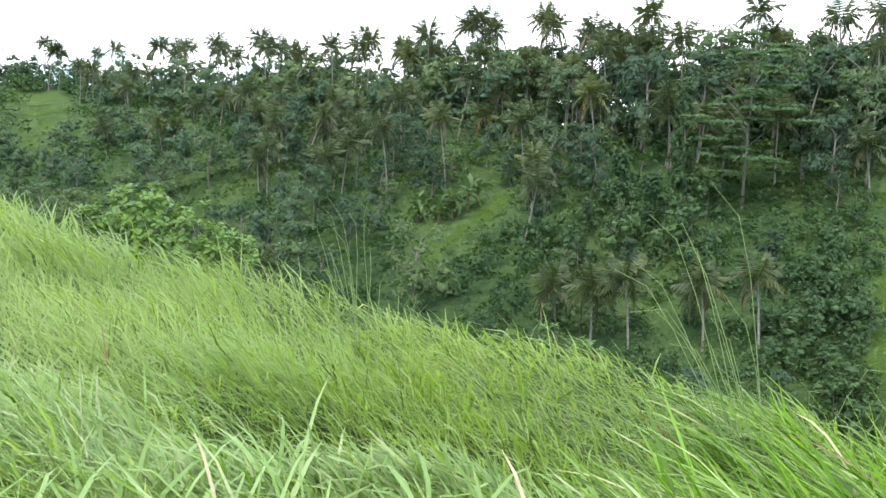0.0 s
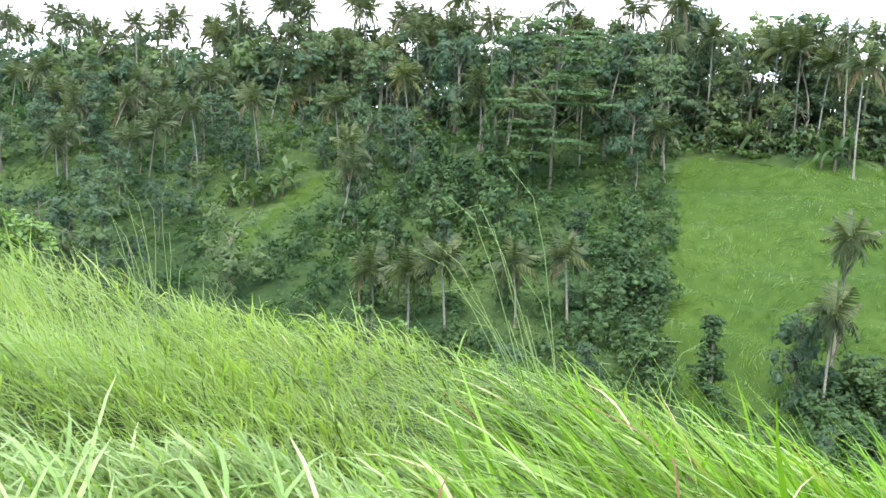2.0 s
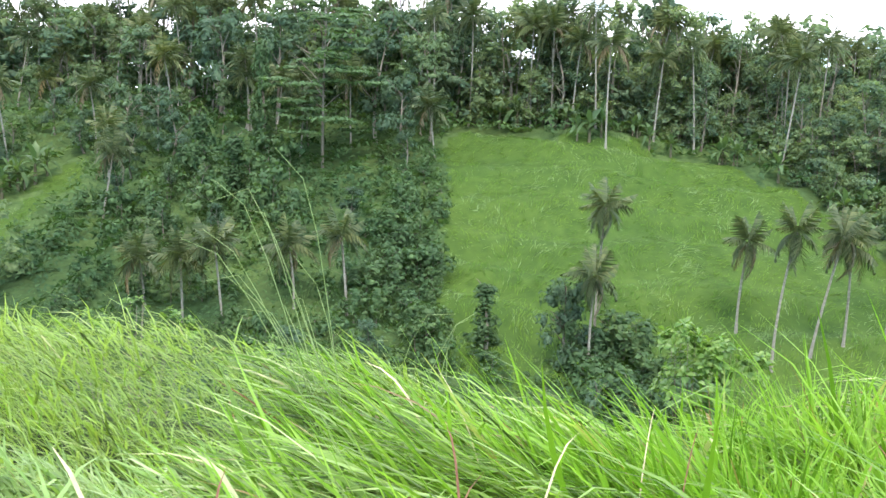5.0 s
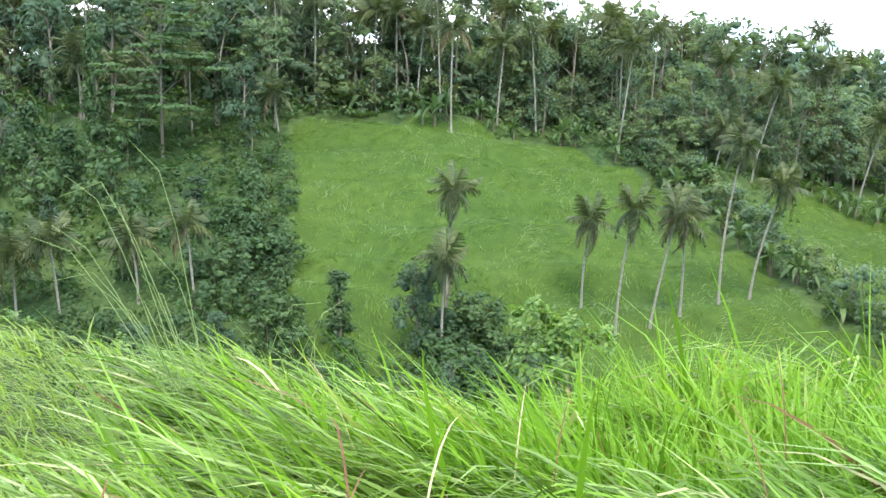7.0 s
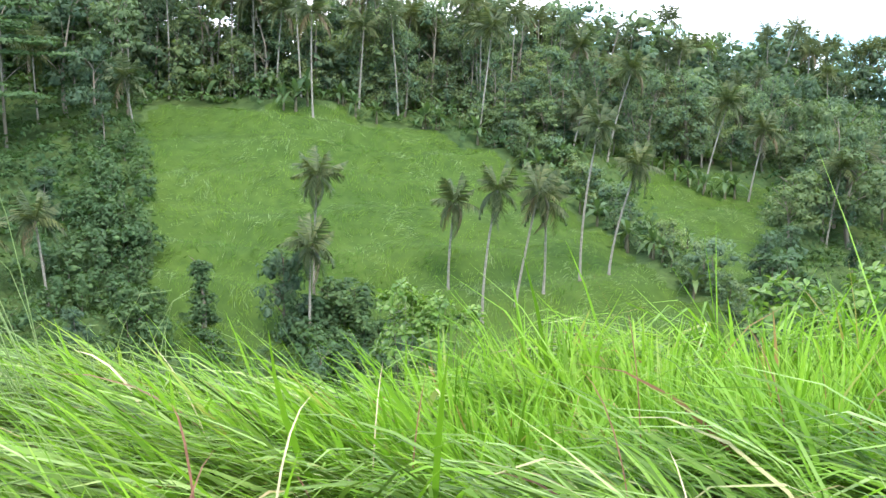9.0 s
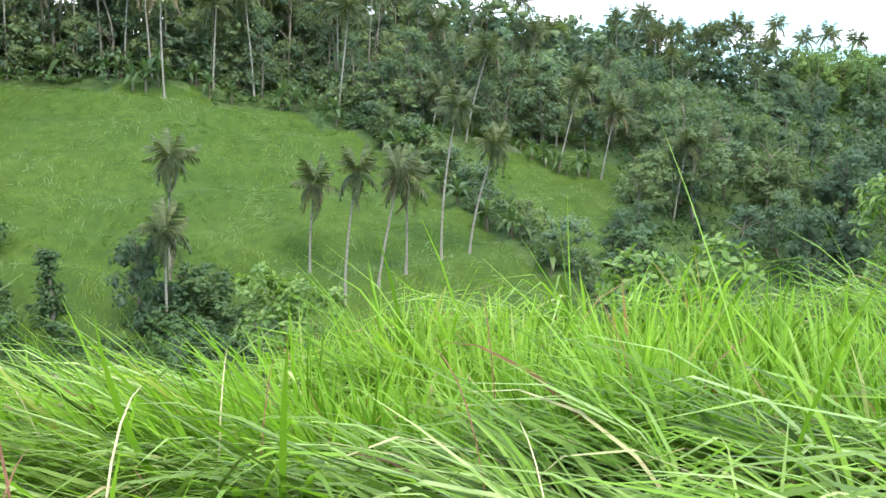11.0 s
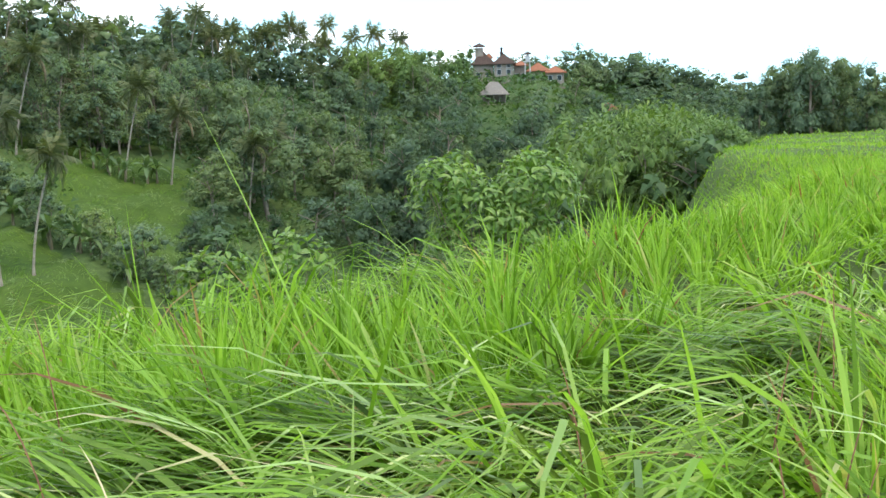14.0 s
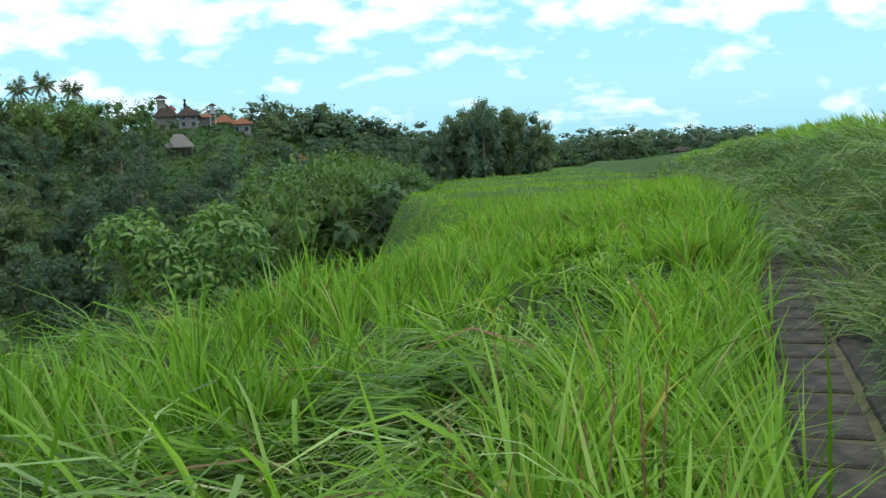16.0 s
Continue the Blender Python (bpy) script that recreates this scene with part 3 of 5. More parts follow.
    rise, drop = np.where(proud, 1.3, rise), np.where(proud, 0.5 + rng.rand(n) * 0.7, drop)
    turn = heading + np.pi / 2 + rng.normal(0, 0.5, n)
    width = wide * (0.45 + 1.05 * rng.rand(n)) * (1 + 0.5 * close) * (0.6 + 0.4 * smooth((r - 1.2) / 1.0)) * np.maximum(r / r0 if r0 >= 15 else 1.0, 1.0)
    vv, ff = ribbons(base, length, rise, drop, heading, turn, width, seg)
    if comb:
        # the fine combed sward is lit as one soft pile
        lean = np.stack([np.sin(heading) * 0.25, np.cos(heading) * 0.25, np.ones(n)], 1) + rng.normal(0, 0.35, (n, 3))
        me = mesh_of(name, vv, ff, BLADE, True, unit(np.repeat(lean, 2 * (seg + 1), 0)))
    else:
        me = mesh_of(name, vv, ff, BLADE)
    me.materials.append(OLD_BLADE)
    me.materials.append(COMBED_BLADE)
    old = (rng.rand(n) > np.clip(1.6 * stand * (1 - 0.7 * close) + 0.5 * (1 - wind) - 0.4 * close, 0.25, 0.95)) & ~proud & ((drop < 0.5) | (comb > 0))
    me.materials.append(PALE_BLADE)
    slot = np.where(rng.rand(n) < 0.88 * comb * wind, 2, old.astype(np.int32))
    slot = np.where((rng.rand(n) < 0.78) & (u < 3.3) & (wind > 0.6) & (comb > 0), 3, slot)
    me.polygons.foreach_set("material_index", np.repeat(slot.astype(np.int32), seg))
    tagged(new(name, me), label, "grass", kind="stuff")


def build_meadow():
    rng = np.random.RandomState(11)
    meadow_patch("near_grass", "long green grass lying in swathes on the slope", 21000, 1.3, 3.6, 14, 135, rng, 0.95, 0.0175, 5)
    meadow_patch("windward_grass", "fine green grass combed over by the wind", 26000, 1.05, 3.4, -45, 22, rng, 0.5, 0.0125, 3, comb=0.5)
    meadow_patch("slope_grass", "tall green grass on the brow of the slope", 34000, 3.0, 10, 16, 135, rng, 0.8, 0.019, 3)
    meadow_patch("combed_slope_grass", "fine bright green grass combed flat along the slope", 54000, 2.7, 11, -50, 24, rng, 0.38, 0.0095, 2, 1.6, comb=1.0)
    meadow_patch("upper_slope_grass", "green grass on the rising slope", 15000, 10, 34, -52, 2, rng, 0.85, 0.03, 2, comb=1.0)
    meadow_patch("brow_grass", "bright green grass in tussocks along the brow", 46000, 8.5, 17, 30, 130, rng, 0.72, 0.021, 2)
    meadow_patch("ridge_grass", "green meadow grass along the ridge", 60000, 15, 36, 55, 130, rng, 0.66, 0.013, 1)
    meadow_patch("far_ridge_grass", "green meadow grass on the far part of the ridge", 46000, 28, 300, 82, 125, rng, 0.6, 0.032, 1)
    # short grass round the standpoint and behind it
    n = 9000
    x, y = uv_xy(-0.3 + 3.2 * rng.rand(n) ** 1.3, -4.5 + 6.5 * rng.rand(n))
    k = (np.hypot(x, y) > 0.35) & ((np.hypot(x, y) < 1.3) | (np.degrees(np.arctan2(x, y)) < -44))
    x, y = x[k], y[k]
    n = len(x)
    base = np.stack([x, y, ground(x, y) - 0.02], 1)
    heading = radians(287) + rng.normal(0, 0.7, n)
    rise = 0.9 + rng.normal(0, 0.25, n)
    length = (0.16 + 0.2 * rng.rand(n)) * (0.7 + 1.1 * smooth((np.hypot(x, y) - 1.2) / 1.5))
    vv, ff = ribbons(base, length, rise, rise - 1.0, heading, heading + np.pi / 2 + rng.normal(0, 0.5, n), 0.008 + 0.008 * rng.rand(n), 2)
    tagged(new("trodden_grass", mesh_of("trodden_grass", vv, ff, OLD_BLADE)), "short trodden green grass beside the footpath", "grass", kind="stuff")
    # broad pale blades close by
    n = 9500
    r, b = rng.uniform(1.25, 3.2, n), np.radians(rng.uniform(-38, 16, n))
    k = rng.rand(n) < 0.35 + 0.9 * value_noise(r * np.sin(b) + 9, r * np.cos(b), 0.3, 17) - 0.6 * smooth((np.degrees(b) + 16 + 9 * (r - 1.6)) / 22)
    r, b = r[k], b[k]
    n = len(r)
    x, y = r * np.sin(b), r * np.cos(b)
    base = np.stack([x, y, ground(x, y) + 0.12 + 0.26 * rng.rand(n)], 1)
    heading = radians(300) + rng.normal(0, 1.1, n)
    rise = 0.6 + rng.normal(0, 0.3, n)
    vv, ff = ribbons(base, 0.24 + 0.24 * rng.rand(n), rise, rise - 0.75 - 0.9 * rng.rand(n) ** 2, heading, heading + np.pi / 2 + rng.normal(0, 0.5, n), 0.009 + 0.015 * rng.rand(n), 3)
    tagged(new("broad_grass", mesh_of("broad_grass", vv, ff, PALE_BLADE)), "pale green broad-bladed grass beside the path", "grass", kind="stuff")
    # tussocks that hang down the bank beyond the footpath
    k = 1400
    v = 1.4 * 50 ** rng.rand(k) - 1.2
    bank = 0.03 + 6.0 * rng.rand(k) ** 1.7
    each = 22
    big = np.repeat(0.7 + 0.7 * rng.rand(k), each)
    tone = np.repeat(rng.rand(k), each)
    n = k * each
    spread = 0.16 + 0.006 * np.repeat(v, each)
    v, bank = np.repeat(v, each) + spread * rng.normal(0, 1, n), np.maximum(np.repeat(bank, each) + 0.13 * rng.normal(0, 1, n), 0)
    x, y = uv_xy(-0.95 + 0.25 * smooth((v - 5) / 4) + path_shift(v) - bank, v)
    base = np.stack([x, y, ground(x, y) - 0.02 + 0.12 * big * rng.rand(n) * smooth(bank / 0.4)], 1)
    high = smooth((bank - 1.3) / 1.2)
    heading = U_AX + radians(15) + np.repeat(rng.normal(0, 0.3, k), each) + rng.normal(0, 0.28, n)
    length = (0.42 + 0.14 * smooth((bank - 0.4) / 1.2)) * big * (0.6 + 0.6 * rng.rand(n)) * (1 - 0.35 * high)
    rise = 0.95 + 0.4 * high + rng.normal(0, 0.25, n)
    drop = -1.3 + 2.0 * high + rng.normal(0, 0.3, n)
    turn = heading + np.pi / 2 + rng.normal(0, 0.5, n)
    vv, ff = ribbons(base, length, rise, drop, heading, turn, 0.006 + 0.0012 * np.hypot(x, y), 3)
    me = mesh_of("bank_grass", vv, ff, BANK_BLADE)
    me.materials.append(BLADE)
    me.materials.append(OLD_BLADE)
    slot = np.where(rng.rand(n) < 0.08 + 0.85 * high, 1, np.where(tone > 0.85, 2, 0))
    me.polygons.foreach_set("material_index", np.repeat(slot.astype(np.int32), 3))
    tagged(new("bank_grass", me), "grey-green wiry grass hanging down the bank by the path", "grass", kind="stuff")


def build_fields():
    rng = np.random.RandomState(23)
    n = 600000
    b = -25 + 86 * rng.rand(n)
    r = np.sqrt(56 ** 2 + (236 ** 2 - 56 ** 2) * rng.rand(n))
    k = field_mask(b, r)
    b, r = b[k], r[k]
    x, y = r * np.sin(np.radians(b)), r * np.cos(np.radians(b))
    n = len(x)
    base = np.stack([x, y, ground(x, y) - 0.05], 1)
    # short upright sward with pale lodged patches and small dark hollows
    lodged = smooth((value_noise(x, y, 2.0, 43) - 0.46) / 0.2) * smooth((value_noise(x, y, 7.0, 45) - 0.25) / 0.3)
    lump = value_noise(x, y, 1.1, 46)
    heading = radians(60) + 4.0 * (value_noise(x, y, 5.0, 41) - 0.5) + 2.0 * (value_noise(x, y, 0.8, 42) - 0.5) + rng.normal(0, 0.5, n)
    length = (0.3 + 0.4 * rng.rand(n)) * (0.6 + 0.8 * lump) + 0.45 * lodged
    turn = heading + np.pi / 2
    fall = lambda a: (ground(x + np.sin(a), y + np.cos(a)) - ground(x - np.sin(a), y - np.cos(a))) / 2
    rise = np.arctan(fall(heading)) + 0.2 + 0.5 * lump - 0.2 * lodged + rng.normal(0, 0.15, n)
    vv, ff = ribbons(base, length, rise, rise - 0.3 - 0.5 * lodged, heading, turn, (0.03 + 0.05 * rng.rand(n)) * (1 - 0.3 * lodged), 2, cross=fall(turn) + rng.normal(0, 0.25, n))
    tilt = np.stack([-(ground(x + 0.35, y) - ground(x - 0.35, y)) / 0.7, -(ground(x, y + 0.35) - ground(x, y - 0.35)) / 0.7, np.ones(n)], 1)
    me = mesh_of("field_grass", vv, ff, FIELD_BLADE, True, unit(np.repeat(unit(tilt) + rng.normal(0, 0.3, (n, 3)), 6, 0)))
    me.materials.append(FIELD_STRAW)
    pale = rng.rand(n) < 0.02 + 0.95 * lodged * (0.3 + 0.7 * value_noise(x, y, 0.5, 47))
    me.polygons.foreach_set("material_index", np.repeat(pale.astype(np.int32), 2))
    tagged(new("field_grass", me), "open hillside of wind-blown yellow-green grass", "grass", kind="stuff")


# ---------------------------------------------------------------- trees
def lump(rng):
    """An uneven rounded lobe of radius about 1."""
    bm = bmesh.new()
    bmesh.ops.create_icosphere(bm, subdivisions=1, radius=1.0)
    v = np.array([p.co[:] for p in bm.verts])
    f = np.array([[p.index for p in q.verts] for q in bm.faces])
    bm.free()
    return v * (1 + 0.2 * rng.normal(size=(len(v), 1))), f


CROWNS = {}
INNER = {}


def crown_mesh(name, seed, mat, lobes, count, size, spread=0.5, low=0.3, high=1.0, lobe=(0.13, 0.24), flat=0.8, aspect=0.55, core=0.36):
    """A crown for a tree of height 1: overlapping lobes of close leafage under a coat of leaf sprays, with gaps between."""
    rng = np.random.RandomState(seed)
    cs, ns, ss, cores, outs = [], [], [], [], []
    for i in range(lobes):
        h = rng.rand() ** 0.8
        a, d = rng.rand() * 6.283, spread * np.sqrt(rng.rand()) * (1 - 0.55 * abs(h - 0.35))
        c = np.array([np.cos(a) * d, np.sin(a) * d, low + (high - low) * h])
        rad = rng.uniform(*lobe) * (1 - 0.25 * h)
        m = max(int(0.9 * count / lobes * (rad / np.mean(lobe)) ** 2), 8)
        w = rng.normal(0, 1, (m, 3))
        w /= np.linalg.norm(w, axis=1, keepdims=True)
        w[:, 2] = np.where(w[:, 2] < -0.35, -w[:, 2], w[:, 2])
        cs.append(c + w * rad * (0.5 + 0.6 * rng.rand(m, 1) ** 0.7) * [1, 1, flat])
        ns.append(w + [0, 0, 0.5])
        ss.append(size * (0.63 + 0.84 * rng.rand(m)))
        v, f = lump(rng)
        cores.append((c + v * rad * core * [1, 1, flat], f))
        outs.append(unit(v + [0, 0, 0.3]))
    ns = np.concatenate(ns)
    v, f = foliage(np.concatenate(cs), ns, np.concatenate(ss), rng, aspect)
    n = len(f)
    soft = np.repeat(unit(unit(ns) + rng.normal(0, 0.27, ns.shape)), 3, 0)
    normals = np.concatenate([soft] + outs)
    v, f = joined([(v, f)] + cores)
    me = mesh_of(name, v, f, mat, True, normals)
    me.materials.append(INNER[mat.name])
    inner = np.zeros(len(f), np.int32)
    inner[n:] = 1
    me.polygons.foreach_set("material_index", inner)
    CROWNS[me.name] = (v, f, inner, normals)
    return me


def trunk_mesh(name, seed, top=0.8, radius=0.022, limbs=6, spread=0.3, start=0.35, bend=0.04, mat=None):
    """A tapered trunk with limbs for a tree of height 1."""
    rng = np.random.RandomState(seed)
    s = np.linspace(-0.03, top, 6)
    sway = rng.normal(0, bend, 2)
    pts = np.stack([sway[0] * np.sin(s * 4), sway[1] * np.sin(s * 3 + 1), s], 1)
    pieces = [tube(pts, radius * (1.25 - s / top * 1.0).clip(0.2), 5)]
    for i in range(limbs):
        h = start + (top - start) * rng.rand()
        a, d = rng.rand() * 6.283, spread * (0.5 + 0.6 * rng.rand())
        o = np.array([np.interp(h, s, pts[:, 0]), np.interp(h, s, pts[:, 1]), h])
        q = np.linspace(0, 1, 4)[:, None]
        line = o + q * np.array([np.cos(a) * d, np.sin(a) * d, 0]) + (q ** 0.8) * [0, 0, 0.12 + 0.1 * rng.rand()]
        pieces.append(tube(line, radius * 0.45 * np.array([1, 0.75, 0.5, 0.2]), 3))
    v, f = joined(pieces)
    return mesh_of(name, v, f, mat or BARK, True)


KINDS = {}


KIND_COUNT = {"slim": 3, "round": 4, "tall": 3, "airy": 3, "bush": 3, "bamboo": 2, "far": 3}


def make_kinds():
    INNER.update({"jungle_leaf": JUNGLE_INNER, "vine_leaf": VINE_INNER, "tier_leaf": VINE_INNER, "bamboo_leaf": BAMBOO_INNER, "olive_leaf": JUNGLE_INNER})
    for i in range(4):
        KINDS["round", i] = (trunk_mesh("trunk", 100 + i), crown_mesh("crown", 200 + i, JUNGLE_LEAF, 19, 1650, 0.047, 0.35, 0.18, 0.9, (0.11, 0.21)))
    for i in range(3):
        KINDS["tall", i] = (trunk_mesh("trunk", 110 + i, 0.9, 0.014, 6, 0.16, 0.3), crown_mesh("crown", 210 + i, JUNGLE_LEAF, 19, 1450, 0.04, 0.19, 0.15, 0.95, (0.075, 0.14), 0.95))
    for i in range(3):
        KINDS["airy", i] = (trunk_mesh("trunk", 120 + i, 0.88, 0.013, 8, 0.26, 0.35), crown_mesh("crown", 220 + i, JUNGLE_LEAF, 30, 1450, 0.038, 0.3, 0.34, 0.9, (0.08, 0.14), 0.5, core=0.42))
    for i in range(3):
        KINDS["scrub", i] = (trunk_mesh("stem", 135 + i, 0.7, 0.014, 4, 0.3, 0.1), crown_mesh("foliage", 300 + i, OLIVE_LEAF, 11, 520, 0.075, 0.5, 0.04, 0.8, (0.17, 0.3)))
        KINDS["bush", i] = (trunk_mesh("stem", 130 + i, 0.6, 0.018, 3, 0.3, 0.1), crown_mesh("foliage", 230 + i, VINE_LEAF, 9, 400, 0.1, 0.5, 0.05, 0.75, (0.19, 0.34)))
    for i in range(3):
        KINDS["low", i] = (trunk_mesh("stem", 130 + i, 0.6, 0.018, 2, 0.3, 0.1), crown_mesh("foliage", 290 + i, VINE_LEAF, 5, 190, 0.13, 0.45, 0.05, 0.75, (0.24, 0.38)))
    for i in range(2):
        KINDS["bamboo", i] = (trunk_mesh("stem", 140 + i, 0.85, 0.01, 8, 0.25, 0.05), crown_mesh("foliage", 240 + i, BAMBOO_LEAF, 26, 1900, 0.046, 0.42, 0.06, 0.9, (0.12, 0.2), 1.15, 0.4))
    for i in range(3):
        KINDS["far", i] = (trunk_mesh("trunk", 150 + i, 0.7, 0.018, 2), crown_mesh("crown", 250 + i, JUNGLE_LEAF, 13, 470, 0.08, 0.33, 0.08, 0.86, (0.14, 0.24), core=0.4))
    for i in range(2):
        KINDS["tier", i] = (trunk_mesh("trunk", 160 + i, 0.97, 0.0065, 14, 0.2, 0.3, 0.006), crown_mesh("crown", 260 + i, TIER_LEAF, 46, 5200, 0.022, 0.25, 0.18, 0.98, (0.065, 0.12), 0.16, core=0.4))
    for i in range(3):
        KINDS["slim", i] = (trunk_mesh("trunk", 190 + i, 0.92, 0.011, 7, 0.16, 0.25), crown_mesh("crown", 295 + i, OLIVE_LEAF, 30, 2000, 0.027, 0.2, 0.12, 0.95, (0.06, 0.12), 0.9, core=0.3))
    KINDS["column", 0] = (trunk_mesh("trunk", 170, 0.9, 0.02, 2, 0.1), crown_mesh("vines", 270, VINE_LEAF, 24, 2300, 0.045, 0.07, 0.02, 0.9, (0.09, 0.15), 1.2))
    for i in range(3):
        KINDS["stand", i] = (trunk_mesh("trunk", 180 + i, 0.85, 0.02, 8, 0.25, 0.25), crown_mesh("crown", 280 + i, JUNGLE_LEAF, 26, 3300, 0.044, 0.33, 0.06, 0.9, (0.12, 0.2), 0.95, core=0.42))


LABELS = {"slim": ("slender grey-green tree with small leaves above the grassy slope", "tree"), "round": ("dark green broad-crowned jungle tree on the valley side", "tree"), "tall": ("tall narrow jungle tree with dense dark leaves", "tree"),
          "airy": ("thin-trunked tree with open feathery layers of leaves", "tree"), "bush": ("green vine-covered shrub on the steep slope", "bush"), "scrub": ("grey-green thicket shrub under the palms", "bush"),
          "bamboo": ("yellow-green clump of bamboo and leafy shrubs", "bamboo"), "far": ("distant dark green tree in the ridge woods", "tree"),
          "tier": ("tall tree with a pale trunk and flat leafy tiers", "tree"), "column": ("trunk smothered in vines", "tree"), "stand": ("dark leafy tree in the meadow clump", "tree")}
NAMES = {"slim": "slender_tree", "round": "jungle_tree", "tall": "tall_tree", "airy": "feathery_tree", "bush": "shrub", "scrub": "thicket_shrub", "bamboo": "bamboo_clump", "far": "distant_tree", "tier": "tiered_tree", "column": "vine_covered_trunk", "stand": "clump_tree"}


def tree(kind, variant, where, height, turn, squash=1.0, label="", group=""):
    trunk, crown = KINDS[kind, variant]
    top = root(NAMES[kind], where, label or LABELS[kind][0], LABELS[kind][1], group or LABELS[kind][1] + "s of the valley", turn, height)
    top.scale = (height * squash, height * squash, height)
    child(trunk.name.split(".")[0], trunk, top)
    child(crown.name.split(".")[0], crown, top)
    return top


def frond(seed, sag, pairs=19, sides=3, stations=7):
    """A coconut frond of length 1 along +x: an arching rib with a row of hanging leaflets on each side."""
    rng = np.random.RandomState(seed)
    s = np.linspace(0, 1, stations)
    rib = np.stack([s * (1 - 0.18 * sag * s), 0 * s, 0.25 * s - sag * s ** 2.2], 1)
    pieces = [tube(rib, 0.011 * (1.1 - s), sides)]
    q = np.linspace(0.14, 1.0, pairs)
    o = np.stack([np.interp(q, s, rib[:, k]) for k in range(3)], 1)
    for side in (-1, 1):
        ln = 0.34 * np.sin(np.pi * np.clip(q * 0.88 + 0.13, 0, 1)) ** 0.8 + 0.03
        hang = 0.35 + 0.5 * rng.rand(pairs) + 0.35 * sag
        tip = o + np.stack([0.4 * ln, side * ln * np.cos(hang), -ln * np.sin(hang)], 1) + rng.normal(0, 0.02, (pairs, 3))
        w = (0.5 if pairs > 15 else 0.4) / pairs
        v = np.stack([o - [w, 0, 0], o + [w, 0, 0], tip + [w * 0.25, 0, 0], tip - [w * 0.25, 0, 0]], 1)
        pieces.append((v.reshape(-1, 3), np.arange(4 * pairs).reshape(-1, 4)))
    return joined(pieces)


FRONDS, PALM_HEADS = [], []
SAGS = (0.18, 0.45, 0.8, 1.15)


def frond_places(rng, fronds, blown=0.0):
    """Which kind of frond stands where in a palm's head, and how it is turned."""
    for i in range(fronds):
        q = i / (fronds - 1)
        turn = i * 2.4 + rng.normal(0, 0.22)
        pitch = radians(86 - (118 + 28 * (blown == 0)) * q + rng.normal(0, 9))
        kind = 0 if q < 0.3 else 1 if q < 0.58 else 2 if q < 0.82 else 3
        if i >= fronds - 3 and rng.rand() < 0.45:
            kind = 4
        if blown and math.cos(turn) < 0.3:
            turn += blown * math.sin(turn) * 0.7
        yield kind, Euler((rng.normal(0, 0.25), -pitch * 0.75, turn)).to_matrix().to_4x4() @ Matrix.Scale(0.8 + 0.3 * rng.rand(), 4)


def make_fronds():
    for i, sag in enumerate(SAGS):
        FRONDS.append(mesh_of("frond", *frond(300 + i, sag), PALM_LEAF))
    FRONDS.append(mesh_of("dead_frond", *frond(310, 1.1), DEAD_FROND))
    v, f = tube([(0, 0, -0.14), (0, 0, -0.07), (0, 0, 0.06), (0, 0, 0.14)], [0.03, 0.12, 0.12, 0.03], 6)
    FRONDS.append(mesh_of("coconut", v, f, STALK, True))
    for k in range(8):
        rng = np.random.RandomState(330 + k)
        pieces, slots = [], []
        for kind, m in frond_places(rng, 18 + k % 3 * 2, 0.2):
            v, f = frond(300 + kind + 10 * k, 1.1 if kind == 4 else SAGS[kind], 10, 3, 4)
            m = np.array(m)
            pieces.append((v @ m[:3, :3].T, f))
            slots.append(np.full(len(f), int(kind == 4), np.int32))
        me = mesh_of("crown", *joined(pieces), PALM_LEAF)
        me.materials.append(DEAD_FROND)
        me.polygons.foreach_set("material_index", np.concatenate(slots))
        PALM_HEADS.append(me)


def palm(where, height, lean, seed, span=3.4, blown=0.0, fronds=17, label="", thin=1.0, far=False):
    """A coconut palm: a ringed, curving trunk and a head of fronds. lean: offset of the head from the foot; blown: fronds pushed by wind."""
    rng = np.random.RandomState(seed)
    top = root("coconut_palm", where, label or "slender coconut palm with a pale grey ringed trunk", "palm tree", "coconut palms of the valley")
    s = np.linspace(0, 1, 7 if far else 11)
    bow = rng.normal(0, 0.012 * height, 2)
    pts = np.stack([lean[0] * s ** 1.3 + bow[0] * np.sin(s * 3.14), lean[1] * s ** 1.3 + bow[1] * np.sin(s * 3.14), s * (height + 0.4) - 0.4], 1)
    v, f = tube(pts, thin * np.interp(s, [0, 0.1, 0.2, 0.9, 1], [0.24, 0.165, 0.14, 0.105, 0.11]), 5 if far else 7)
    child("trunk", mesh_of("trunk", v, f, PALM_BARK, True), top)
    head = Vector(pts[-1])
    if far:
        child("crown", PALM_HEADS[seed % 8], top, Matrix.Translation(head) @ Matrix.Rotation(seed * 1.7, 4, "Z") @ Matrix.Scale(span, 4))
        return top
    for i in range(4):
        child("coconut", FRONDS[5], top, Matrix.Translation(head + Vector((0.2 * math.cos(i * 1.6 + seed), 0.2 * math.sin(i * 1.6 + seed), -0.2 - 0.12 * (i % 2)))))
    for kind, m in frond_places(rng, fronds, blown):
        child("dead_frond" if kind == 4 else "frond", FRONDS[kind], top, Matrix.Translation(head) @ m @ Matrix.Scale(span, 4), "withered brown frond" if kind == 4 else "")
    return top


# ---------------------------------------------------------------- build the near and far grass
build_meadow()
build_fields()
make_kinds()
make_fronds()

